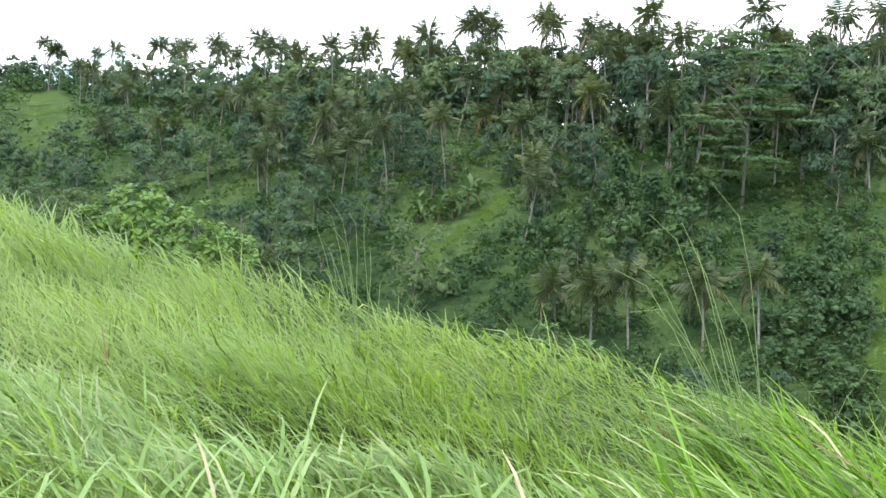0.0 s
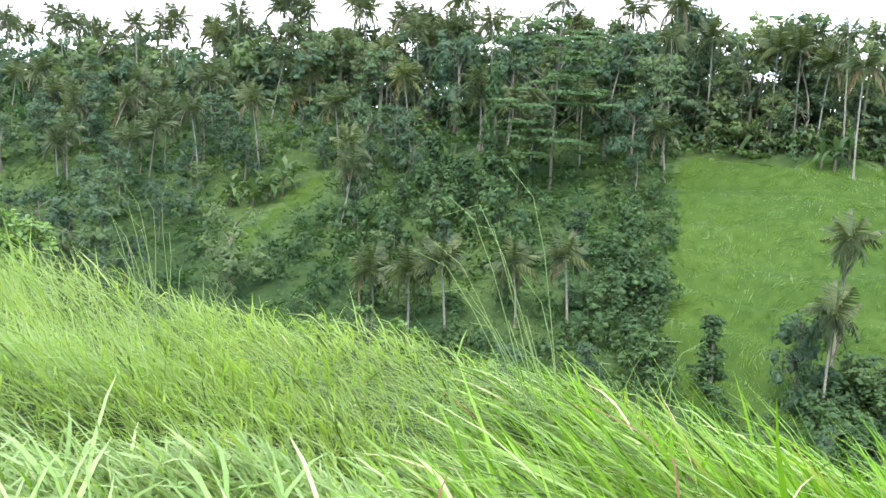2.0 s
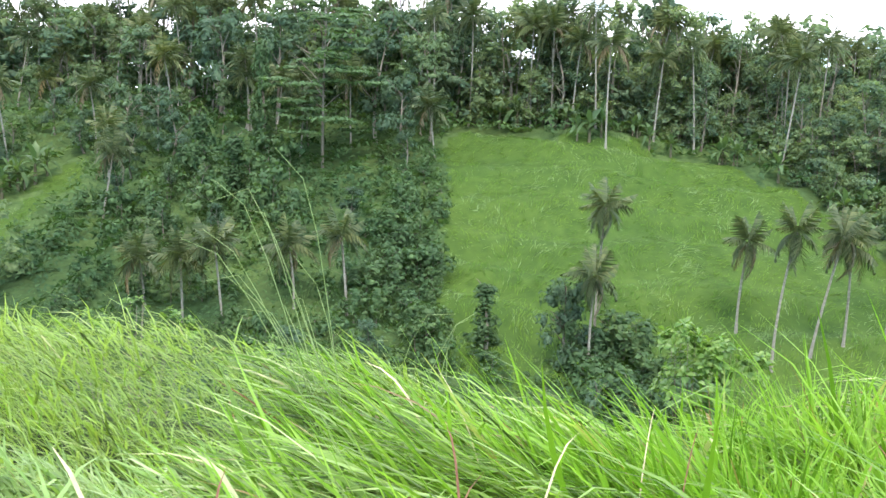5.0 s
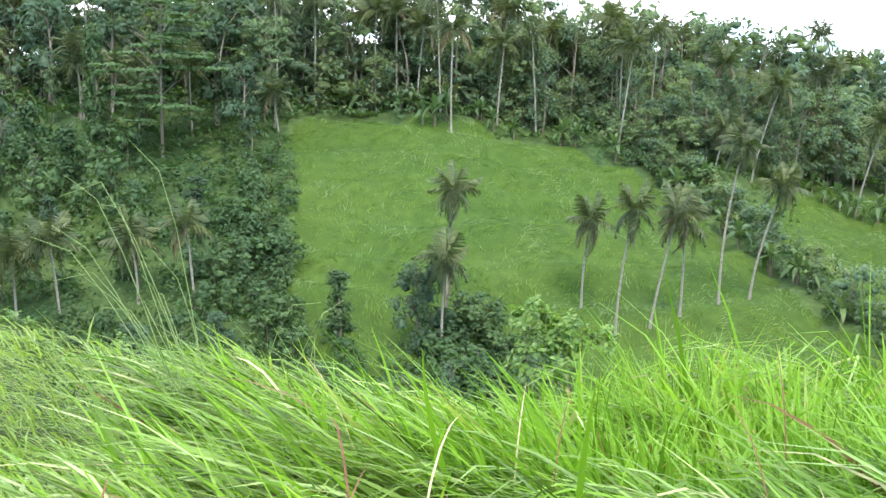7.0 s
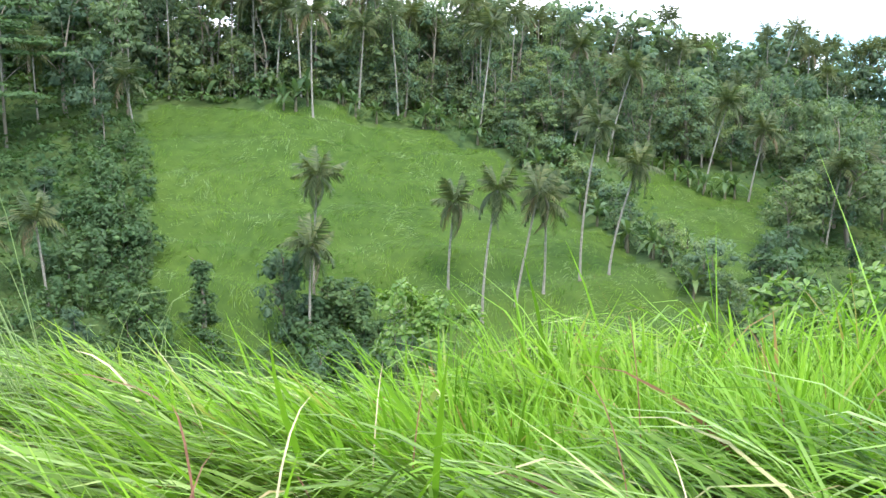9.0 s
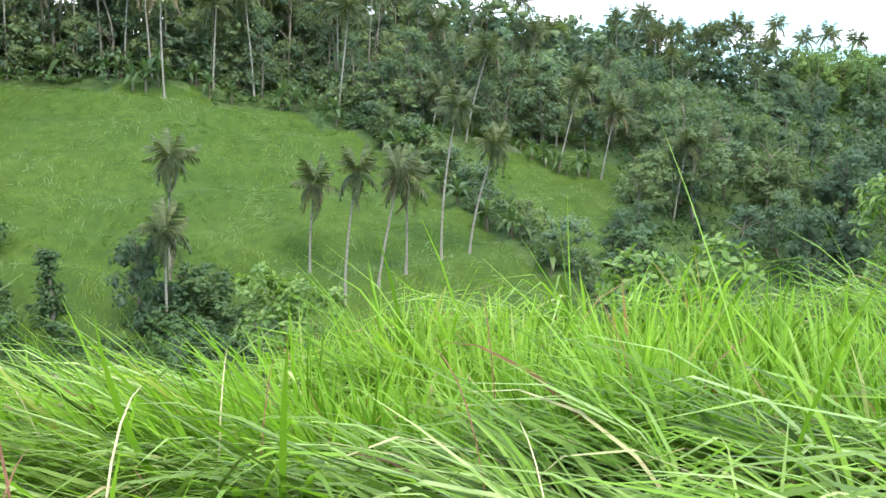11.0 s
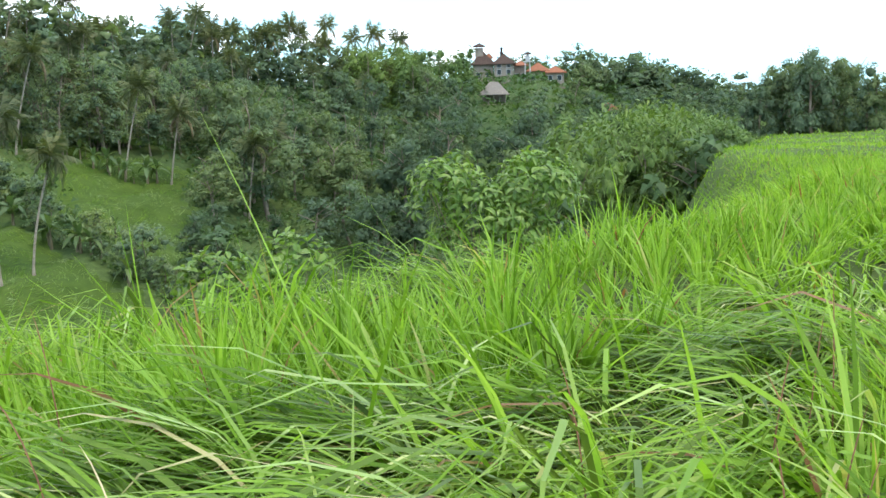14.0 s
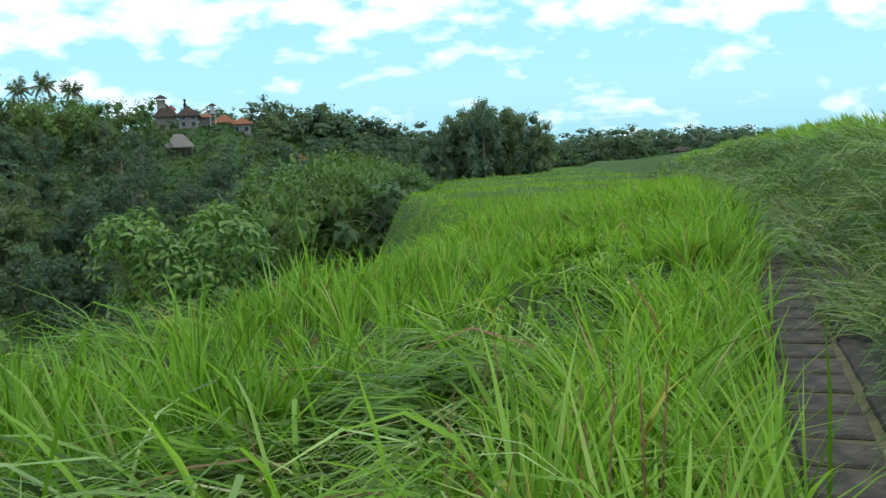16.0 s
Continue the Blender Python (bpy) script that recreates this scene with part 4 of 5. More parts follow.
# foot bearing, distance, height and sideways lean of the head, in degrees and metres
SLOPE_PALMS = [(42.5, 80, 7.5, 0.5), (44.6, 76, 10.8, 1.1), (46.6, 79, 9.7, 1.8), (48.3, 81, 8.0, -0.0), (50.5, 85, 13.7, 1.3), (52.2, 88, 10.1, 2.3), (34.0, 70, 7.8,
    0.2), (34.3, 75, 10.2, 0.4)]
EDGE_PALMS = [(29.9, 121, 12.6, -0.1), (32.3, 120, 10.5, 0.8), (34.4, 111, 11.7, 0.0), (37.1, 118, 9.8, 0.7), (40.5, 127, 10.0, 0.6), (41.6, 128, 9.5, -0.1), (42.7, 129,
    14.0, 2.1), (44.3, 117, 12.6, 1.4), (26.2, 122, 13.7, 0.1), (31.1, 121, 12.2, -0.1), (50.3, 134, 9.2, 2.1), (51.9, 121, 11.5, 2.7), (49.8, 118, 6.2, 1.3), (53.4, 133,
    8.1, 2.9), (53.1, 136, 6.7, 1.6), (55.2, 138, 8.8, 1.2), (57.5, 122, 10.7, 2.4), (60.0, 123, 8.6, 1.5), (49.1, 128, 11.4, 2.3), (60.9, 190, 14.0, 3.9), (63.8, 129,
    7.1, 0.6), (64.3, 113, 8.7, 1.1), (65.7, 126, 7.3, 0.7), (51.1, 154, 11.8, 1.0)]
WOOD_PALMS = [(-16.3, 159, 5.8, -1.0), (-15.4, 159, 4.9, -0.7), (-14.3, 195, 7.1, -1.4), (-7.7, 169, 8.3, -1.2), (-3.3, 120, 9.4, -1.1), (0.3, 118, 9.9, -1.3), (-10.5,
    174, 6.4, -1.5), (2.8, 137, 3.9, -1.3), (5.5, 145, 9.3, -0.1), (9.0, 117, 10.3, -1.1), (-7.2, 145, 2.5, -0.3), (13.4, 119, 6.4, -0.7), (22.0, 118, 4.8, -0.3), (-9.4,
    142, 5.3, -0.5), (-19.4, 175, 4.8, -0.9), (7.4, 84, 4.4, -0.5), (9.5, 79, 6.1, -0.2), (11.8, 78, 7.1, -0.7), (16.0, 80, 5.3, -0.5), (19.2, 78, 6.6, -0.6)]
SKYLINE_PALMS = [(-4.7, 163, 13.1), (-1.2, 156, 13.9), (0.5, 153, 15.1), (1.8, 151, 16.2), (2.5, 150, 14.7), (5.1, 145, 16.9), (6.3, 143, 15.7), (8.6, 138, 15.3), (9.6,
    137, 14.2), (11.8, 134, 17.6), (13.9, 131, 14.6), (17.7, 127, 17.4), (22.0, 122, 16.6), (24.0, 122, 17.3), (-9.7, 172, 10.8), (-6.8, 166, 11.8), (-5.6, 164, 12.5),
    (-22.5, 260, 9.9), (-16.4, 211, 12.0), (-11.2, 175, 12.4), (-13.3, 186, 12.4), (67.4, 208, 13.5), (68.0, 209, 11.8), (69.5, 213, 14.1), (70.7, 216, 11.9), (72.0, 219,
    13.6), (73.6, 223, 13.3), (60.7, 189, 12.9), (64.0, 199, 11.3), (65.9, 204, 11.3), (68.8, 211, 9.4), (55.3, 169, 15.9), (62.8, 195, 11.9), (66.6, 205, 11.3)]
BANANAS = [(33.4, 114, 3.6), (32.6, 120, 2.9), (38.8, 125, 3.2), (42.7, 123, 2.1), (45.8, 117, 3.2), (47.5, 118, 3.0), (49.3, 115, 2.2), (27.4, 134, 1.9), (29.1, 121,
    6.7), (35.9, 117, 2.3), (40.0, 126, 4.7), (1.6, 114, 4.3), (0.7, 113, 3.6), (-1.2, 114, 3.3), (-0.1, 112, 3.3), (42.6, 122, 1.7), (45.3, 119, 2.4), (47.6, 116, 2.7),
    (49.1, 113, 3.0), (51.6, 106, 2.2), (53.3, 104, 2.5), (54.6, 101, 2.1), (55.9, 98, 1.7), (56.6, 123, 2.9), (55.2, 126, 2.2), (50.6, 110, 2.2), (57.5, 121, 2.5),
    (58.7, 122, 3.2)]


def build_palms():
    rng = np.random.RandomState(5)

    def put(b, r, h, side, seed, span, blown, label="", fronds=20, far=False):
        c = radians(b)
        palm(spot(b, r), max(h, 3.6), (side * math.cos(c), -side * math.sin(c)), seed, span, blown, fronds, label, 0.8, far)

    for i, (b, r, h, side) in enumerate(SLOPE_PALMS):
        put(b, r, h, side, 400 + i, 2.6, 0.0, "wind-blown coconut palm standing alone on the grassy slope", 19)
    for i, (b, r, h, side) in enumerate(EDGE_PALMS):
        put(b, r, h, side, 440 + i, 3.0, 0.3, "leaning coconut palm with a pale trunk beside the grass", 20, r > 130)
    for i, (b, r, h, side) in enumerate(WOOD_PALMS):
        put(b, r, h, side, 480 + i, 2.8, 0.2, "coconut palm rising out of the wooded slope", 18, r > 100)
    for i, (b, r, h) in enumerate(SKYLINE_PALMS):
        put(b, r, h, rng.normal(0, 0.7), 520 + i, 3.4, 0.3, "tall coconut palm standing above the ridge woods", 25, True)
    # palms scattered through the woods: many on the long slope, fewer above the fields
    for i in range(150):
        b = rng.uniform(-23, 12) if i < 76 else rng.uniform(12, 46) if i < 102 else rng.uniform(44, 77)
        tr = float(np.interp(b, BEAR, TOP_R))
        r = tr + (rng.uniform(-42, 14) if b < 6 or b > 50 else rng.uniform(-6, 14))
        if b > 12 and b < 26:
            r = tr + rng.uniform(-14, 12)
        if bool(field_mask(np.array([b]), np.array([r]))[0]):
            r = tr + 8
        put(b, r, rng.uniform(5.5, 9.0) if r < tr - 4 else rng.uniform(9, 12.5) + (2.2 if 8 < b < 50 else 0), rng.normal(0.2, 0.8), 580 + i, rng.uniform(2.4, 3.2), 0.2, "coconut palm among the ridge woods", 18, True)


build_palms()


def banana_leaf_mesh(name, seed, sag):
    """A long banana blade of length 1 along +x, folded at its rib, with torn edges."""
    rng = np.random.RandomState(seed)
    s = np.linspace(0, 1, 8)
    w = np.interp(s, [0, 0.12, 0.3, 0.75, 1], [0.012, 0.015, 0.16, 0.15, 0.01]) * (1 - 0.35 * rng.rand(8))
    mid = np.stack([s * (1 - 0.25 * sag * s), 0 * s, 0.35 * s - sag * s ** 2], 1)
    v = np.concatenate([np.stack([mid[:, 0], -w, mid[:, 2] + 0.35 * w], 1), mid, np.stack([mid[:, 0], w, mid[:, 2] + 0.35 * w], 1)])
    i = np.arange(7)
    f = np.concatenate([np.stack([i, i + 1, i + 9, i + 8], 1), np.stack([i + 8, i + 9, i + 17, i + 16], 1)])
    return mesh_of(name, v, f, BANANA_LEAF, True)


def build_bananas():
    rng = np.random.RandomState(61)
    kinds = [banana_leaf_mesh("leaf", 600 + k, sag) for k, sag in enumerate((0.35, 0.7, 1.1))]
    v, f = tube([(0, 0, -0.15), (0, 0, 0.3), (0, 0, 0.7), (0, 0, 1.0)], [0.1, 0.085, 0.07, 0.04], 7)
    stem = mesh_of("stem", v, f, BANANA_STEM, True)

    def plant(b, r, h):
        top = root("banana_plant", spot(b, r), "banana plant with broad torn green leaves beside the grass", "banana plant", "banana plants along the field", rng.uniform(0, 6.28))
        child("stem", stem, top, Matrix.Diagonal((h * 0.5, h * 0.5, h * 0.5, 1)))
        for i in range(8):
            q = i / 7
            m = Matrix.Translation((0, 0, h * 0.46)) @ Euler((rng.normal(0, 0.2), -radians(72 - 62 * q), i * 2.4)).to_matrix().to_4x4() @ Matrix.Scale(h * rng.uniform(0.5, 0.68), 4)
            child("leaf", kinds[0 if q < 0.35 else 1 if q < 0.7 else 2], top, m)

    for i in range(24):
        b = rng.uniform(31, 58)
        top = float(np.interp(b, [24, 26, 34, 41, 44.6, 49.6, 54.4, 58.7, 61], [112, 116, 116, 114, 112, 105, 92, 82, 78]))
        plant(b, top + rng.uniform(0.2, 3.0), rng.uniform(2.6, 3.9))
    for b, r, h in BANANAS:
        h = min(max(h * 1.15, 2.6), 4.6)
        plant(b, r, h)
        for k in range(2):
            plant(b + rng.normal(0, 0.55), r + rng.normal(0.5, 0.8), h * rng.uniform(0.6, 0.95))


build_bananas()


# ---------------------------------------------------------------- woods
distant = []


def hides_houses(b, r, h):
    """Whether a tree would stand before the houses on the far ridge, which have an open view."""
    if not (77.7 < b < 83.6 and 110 < r < 237):
        return False
    least = -1.25 if b < 80.4 else 0.15
    return spot(b, r).z + h > 1.36 + r * math.tan(radians(least))


def build_woods():
    """Trees and shrubs over the far side of the valley, left out where the grass is open."""
    rng = np.random.RandomState(77)
    placed = np.zeros((0, 2))
    count = tries = 0
    mask = lambda b, r: bool(field_mask(np.array([b]), np.array([r]))[0])
    while count < 900 and tries < 30000:
        tries += 1
        b = rng.uniform(-31, 93)
        fr, tr = np.interp(b, BEAR, FLOOR_R), np.interp(b, BEAR, TOP_R)
        r = math.sqrt(rng.uniform((fr - 4) ** 2, (tr + 26) ** 2))
        if mask(b, r) or (76.3 < b < 84.5 and r > 198) or (b > 80 and r < 100):
            continue
        shrubs = (1 < b < 26 and r < 104) or (26 <= b < 62 and r < 68) or (b < 1 and r < 92) or (58 < b < 76 and r < 95)
        crest = r > tr - 8
        far = r > 150
        h = rng.uniform(8, 12.5) if crest else rng.uniform(5.0, 9.5)
        if crest:
            h *= np.interp(b, [-5, 6, 24, 28, 40, 52, 60, 66, 70], [1.0, 1.3, 1.45, 1.55, 1.55, 1.5, 1.4, 1.15, 1.0])
        kind = rng.choice(["airy", "tall", "airy", "round", "tall"]) if crest else rng.choice(["round", "round", "airy", "tall"])
        if crest and 25 < b < 66 and rng.rand() < 0.65:
            kind = "slim"
        if shrubs:
            kind, h = ("bush", rng.uniform(2.0, 4.2)) if rng.rand() < 0.9 else ("tall", rng.uniform(4, 7))
        elif rng.rand() < 0.22:
            kind, h = "bush", rng.uniform(3, 5.5)
        if 50 < b < 61 and 78 < r < 108:
            kind, h = "bush", rng.uniform(1.5, 2.4)
        if crest and 26 < b < 56 and r < tr + 7 and rng.rand() < 0.55:
            continue
        room = 0.32 * h
        if any(mask(b + db, r + dr) for db in (-1.0, 0, 1.0) for dr in (-room, room)) and not (kind == "bush" and h < 2.6):
            continue
        if hides_houses(b, r, h):
            continue
        x, y = at(b, r)
        gap = 1.8 if shrubs else 3.2 + r * 0.004
        if len(placed) and ((placed - (x, y)) ** 2).sum(1).min() < gap * gap:
            continue
        placed = np.append(placed, [[x, y]], 0)
        if (15.8 < b < 19.4 and 92 < r < 112 or -2.5 < b < 3.0 and 106 < r < 116) and kind != "bush":
            continue
        if far and kind != "bush":
            kind = "far"
        if r > 175 or (kind == "bush" and r > 88):
            distant.append((kind, rng.randint(3), spot(b, r, 0.25), h, rng.uniform(0, 6.28), rng.uniform(0.85, 1.2)))
            count += 1
            continue
        tree(kind, rng.randint(KIND_COUNT[kind]), spot(b, r, 0.25), h, rng.uniform(0, 6.28), rng.uniform(0.85, 1.2))
        count += 1


def fill_ridge():
    """Low growth behind the crest, under the tall trees."""
    rng = np.random.RandomState(79)
    for i in range(90):
        b = rng.uniform(-31, 76)
        r = float(np.interp(b, BEAR, TOP_R)) + rng.uniform(3, 30)
        distant.append(("bush", rng.randint(3), spot(b, r, 0.2), rng.uniform(3.5, 6.0), rng.uniform(0, 6.28), rng.uniform(0.9, 1.3)))


def fill_behind():
    """Shrubs that close the view under the trees along the open slope."""
    rng = np.random.RandomState(85)
    for i in range(100):
        b = rng.uniform(4, 62)
        r = float(np.interp(b, BEAR, TOP_R)) + rng.uniform(12, 30)
        distant.append(("bush", rng.randint(3), spot(b, r, 0.2), rng.uniform(4.0, 6.5), rng.uniform(0, 6.28), rng.uniform(0.9, 1.3)))


def fill_left():
    """Shrubs along the bare part of the crest."""
    rng = np.random.RandomState(87)
    for i in range(70):
        b = rng.uniform(-29, 6)
        r = float(np.interp(b, BEAR, TOP_R)) + rng.uniform(-6, 16)
        distant.append(("bush", rng.randint(3), spot(b, r, 0.2), rng.uniform(4.0, 6.5), rng.uniform(0, 6.28), rng.uniform(0.9, 1.3)))


def fill_skyline():
    """Trees that close the ridge woods from behind."""
    rng = np.random.RandomState(83)
    for i in range(175):
        b = rng.uniform(-29, 10) if i < 75 else rng.uniform(38, 64) if i < 120 else rng.uniform(10, 42)
        r = float(np.interp(b, BEAR, TOP_R)) + rng.uniform(6, 26)
        distant.append(("far", rng.randint(3), spot(b, r, 0.3), rng.uniform(6.5, 9.0) if b < 10 else rng.uniform(8, 11), rng.uniform(0, 6.28), rng.uniform(0.9, 1.2)))


def fill_horizon():
    """Woods on the skyline beyond the ridge meadow."""
    rng = np.random.RandomState(89)
    for i in range(150):
        b = rng.uniform(84.5, 114)
        r = rng.uniform(255, 300) if b < 91 else rng.uniform(325, 440)
        if i < 70:
            distant.append(("far", rng.randint(3), spot(b, r, 0.4), rng.uniform(10, 14.5), rng.uniform(0, 6.28), rng.uniform(1.1, 1.5)))
        else:
            distant.append(("bush", rng.randint(3), spot(b, r - 12, 0.4), rng.uniform(5, 8.5), rng.uniform(0, 6.28), rng.uniform(1.2, 1.7)))


def join_distant():
    """The far woods and the thickets, where single plants can no longer be told apart."""
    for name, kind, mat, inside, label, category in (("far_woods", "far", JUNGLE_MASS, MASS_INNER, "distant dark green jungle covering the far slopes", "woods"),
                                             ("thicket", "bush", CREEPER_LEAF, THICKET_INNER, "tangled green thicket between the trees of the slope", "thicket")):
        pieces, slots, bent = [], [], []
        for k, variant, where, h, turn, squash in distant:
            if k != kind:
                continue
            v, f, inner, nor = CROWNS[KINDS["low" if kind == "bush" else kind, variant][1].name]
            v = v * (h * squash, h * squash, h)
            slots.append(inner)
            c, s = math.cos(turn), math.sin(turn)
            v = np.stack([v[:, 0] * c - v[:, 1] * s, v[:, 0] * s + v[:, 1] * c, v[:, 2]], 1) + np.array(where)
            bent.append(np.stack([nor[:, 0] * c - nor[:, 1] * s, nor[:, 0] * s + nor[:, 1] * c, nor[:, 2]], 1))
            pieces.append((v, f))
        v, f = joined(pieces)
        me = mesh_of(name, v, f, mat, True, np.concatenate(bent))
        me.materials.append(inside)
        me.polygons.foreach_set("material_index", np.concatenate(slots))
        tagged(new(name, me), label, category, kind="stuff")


def hump(x, y):
    return 3.2 * value_noise(x, y, 2.4, 51) * (0.35 + value_noise(x, y, 7.5, 53)) + 0.7 * value_noise(x, y, 0.9, 55)


def build_undergrowth():
    """Creepers and low leaves that carpet the wooded slopes in humps."""
    rng = np.random.RandomState(81)
    n = 180000
    b = -31 + 124 * rng.rand(n)
    fr, tr = np.interp(b, BEAR, FLOOR_R), np.interp(b, BEAR, TOP_R)
    r = fr - 12 + (tr + 20 - fr + 12) * rng.rand(n) ** 1.3
    k = ~field_mask(b, r) & ~((b > 80) & (r < 100))
    b, r = b[k], r[k]
    x, y = r * np.sin(np.radians(b)), r * np.cos(np.radians(b))
    n = len(x)
    h0 = hump(x, y)
    dx, dy = (hump(x + 0.2, y) - h0) / 0.2, (hump(x, y + 0.2) - h0) / 0.2
    z = ground(x, y) + h0 * (0.75 + 0.25 * rng.rand(n))
    nor = np.stack([-dx, -dy, np.full(n, 1.0)], 1)
    v, f = foliage(np.stack([x, y, z], 1), nor, (0.0042 * r) * (0.6 + 0.8 * rng.rand(n)), rng, 0.7)
    soft = np.repeat(unit(unit(nor) + rng.normal(0, 0.25, nor.shape)), 3, 0)
    tagged(new("undergrowth", mesh_of("undergrowth", v, f, CREEPER_LEAF, True, soft)), "dense green creepers and undergrowth on the wooded slope", "undergrowth", kind="stuff")


build_woods()
build_undergrowth()
fill_ridge()
fill_skyline()
fill_behind()
fill_left()
fill_horizon()
join_distant()


def build_special_trees():
    rng = np.random.RandomState(91)
    tree("tier", 0, spot(17.6, 107), 18.5, 0.4, 1.3, "tall tree with a straight pale trunk and flat leafy tiers")
    tree("tier", 1, spot(21.2, 121), 14.0, 1.9, 1.1, "tall tree with a straight pale trunk and flat leafy tiers")
    tree("column", 0, spot(27.6, 72.5), 5.2, 0.0, 1.5, "dead tree stump smothered in climbing vines")
    tree("stand", 1, spot(32.5, 71.5), 7.6, 1.0, 0.75, "dark leafy tree at the foot of the grassy slope")
    tree("column", 0, spot(32.9, 70.5), 4.4, 2.0, 1.0, "dark tree trunk wrapped in creepers")
    tree("column", 0, spot(13.9, 110), 14.0, 0.7, 0.62, "tall palm trunk smothered in green creepers")
    tree("column", 0, spot(10.5, 104), 8.5, 1.9, 1.1, "leaning tree smothered in green creepers")
    tree("column", 0, spot(12.4, 101), 7.0, 3.1, 1.3, "leaning tree smothered in green creepers")
    for i in range(18):
        b, r = rng.uniform(6, 16), rng.uniform(92, 108)
        tree("bush", i % 3, spot(b, r, 0.3), rng.uniform(4.0, 7.0), rng.uniform(0, 6.28), rng.uniform(0.75, 1.0), "mound of bright green creepers over a broken tree")
    tree("airy", 1, spot(82.6, 100), 8.5, 0.3, 0.9, "grey-barked tree with a thin open crown")
    tree("round", 1, spot(61.2, 92), 6.0, 2.0, 0.9, "dark vine-hung tree below the second field")
    tree("bush", 1, spot(61.6, 90), 6.0, 1.0, 1.2)
    tree("bush", 2, spot(62.6, 91), 5.5, 4.0, 1.2)
    for i in range(44):
        b = rng.uniform(33.5, 41)
        r = rng.uniform(64, 76.5 - 1.5 * abs(b - 36.5))
        tree("bush", i % 3, spot(b, r, 0.2), rng.uniform(2.2, 3.8), rng.uniform(0, 6.28), rng.uniform(1.0, 1.4), "dense green shrub at the foot of the palms")
    # large single trees on the wooded slope below the houses
    for i in range(26):
        b = rng.uniform(62, 85)
        tr, fr = float(np.interp(b, BEAR, TOP_R)), float(np.interp(b, BEAR, FLOOR_R))
        r = rng.uniform(fr + 25, tr - 25)
        if 76 < b and r > 185:
            r -= 60
        if bool(field_mask(np.array([b]), np.array([r]))[0]) or hides_houses(b, r, 12):
            continue
        tree("stand" if i % 3 else "round", rng.randint(3), spot(b, r, 0.3), rng.uniform(9, 13.5), rng.uniform(0, 6.28), rng.uniform(0.75, 1.05), "large rounded green tree standing out of the valley woods")
    # low growth under the trees along the top of the open slope
    for i in range(120):
        b = rng.uniform(24, 61)
        top = float(np.interp(b, [24, 26, 34, 41, 44.6, 49.6, 54.4, 58.7, 61], [112, 116, 116, 114, 112, 105, 92, 82, 78]))
        r = top + rng.uniform(2.8, 14 if b < 45 else 7)
        tree("scrub", rng.randint(3), spot(b, r, 0.1), rng.uniform(1.8, 2.8) if r < top + 5 else rng.uniform(3, 5.5), rng.uniform(0, 6.28), rng.uniform(0.8, 1.2), "green thicket shrub under the palms")
    for i in range(60):
        b = rng.uniform(-6, 62)
        r = float(np.interp(b, BEAR, TOP_R)) + rng.uniform(4, 24)
        tree(("tall", "airy", "round")[i % 3], rng.randint(3), spot(b, r, 0.2), rng.uniform(9, 13.5) * float(np.interp(b, [-6, 12, 40, 62], [1.0, 1.2, 1.05, 1.0])), rng.uniform(0, 6.28), rng.uniform(0.9, 1.15))
    for i in range(84):
        b = rng.uniform(25.5, 62)
        top = float(np.interp(b, [24, 26, 34, 41, 44.6, 49.6, 54.4, 58.7, 61], [114, 118, 118, 117, 118, 118, 122, 134, 136]))
        tree("slim", rng.randint(3), spot(b, top + rng.uniform(2, 11), 0.2), rng.uniform(6.5, 12.5), rng.uniform(0, 6.28), rng.uniform(0.9, 1.3))
    # hedge of shrubs down the side of the open slope
    for i in range(46):
        r = 68 + 40 * rng.rand()
        b = 25.0 - 4.0 * rng.rand() ** 1.4
        tree("bush", rng.randint(3), spot(b, r, 0.1), rng.uniform(2.0, 3.8), rng.uniform(0, 6.28), rng.uniform(0.8, 1.1), "dense green hedge shrub beside the open grass")
    # bamboo on the far ridge, and on the flank of the near one
    for i in range(11):
        b, r = 69.5 + 8.0 * rng.rand(), rng.uniform(190, 215)
        tree("bamboo", rng.randint(2), spot(b, r, 0.2), rng.uniform(11, 14.5), rng.uniform(0, 6.28), rng.uniform(0.9, 1.2), "tall yellow-green bamboo clump drooping over the slope")
    for i in range(110):
        b = rng.uniform(82.0, 93.8)
        r = rng.uniform(54, 94)
        crest = np.interp(b, [82, 82.8, 84, 86, 88.7, 91, 93.8], [5.6, 4.6, 3.0, 1.6, 1.2, 1.8, 3.1])
        top = 1.36 - r * math.tan(radians(crest + 0.4 * rng.rand() + 3.6 * smooth((70 - r) / 30) * rng.rand()))
        base = spot(b, r, 0.2)
        h = top - base.z
        if 1.6 < h < 17:
            tree("bamboo" if rng.rand() < 0.8 else "bush", rng.randint(2), base, h, rng.uniform(0, 6.28), rng.uniform(0.6, 0.85) if h > 6 else rng.uniform(0.9, 1.3), "leafy bright green shrub on the flank of the ridge")
    # rough growth at the foot of the open slope
    for i in range(46):
        b = rng.uniform(25.5, 44)
        r = float(np.interp(b, [24, 30, 36, 44], [70, 68, 66, 58])) + rng.uniform(-4, 5.5)
        tree("bush", rng.randint(3), spot(b, r, 0.2), rng.uniform(0.7, 2.0), rng.uniform(0, 6.28), rng.uniform(1.0, 1.6), "low tangled green shrub at the foot of the grassy slope")
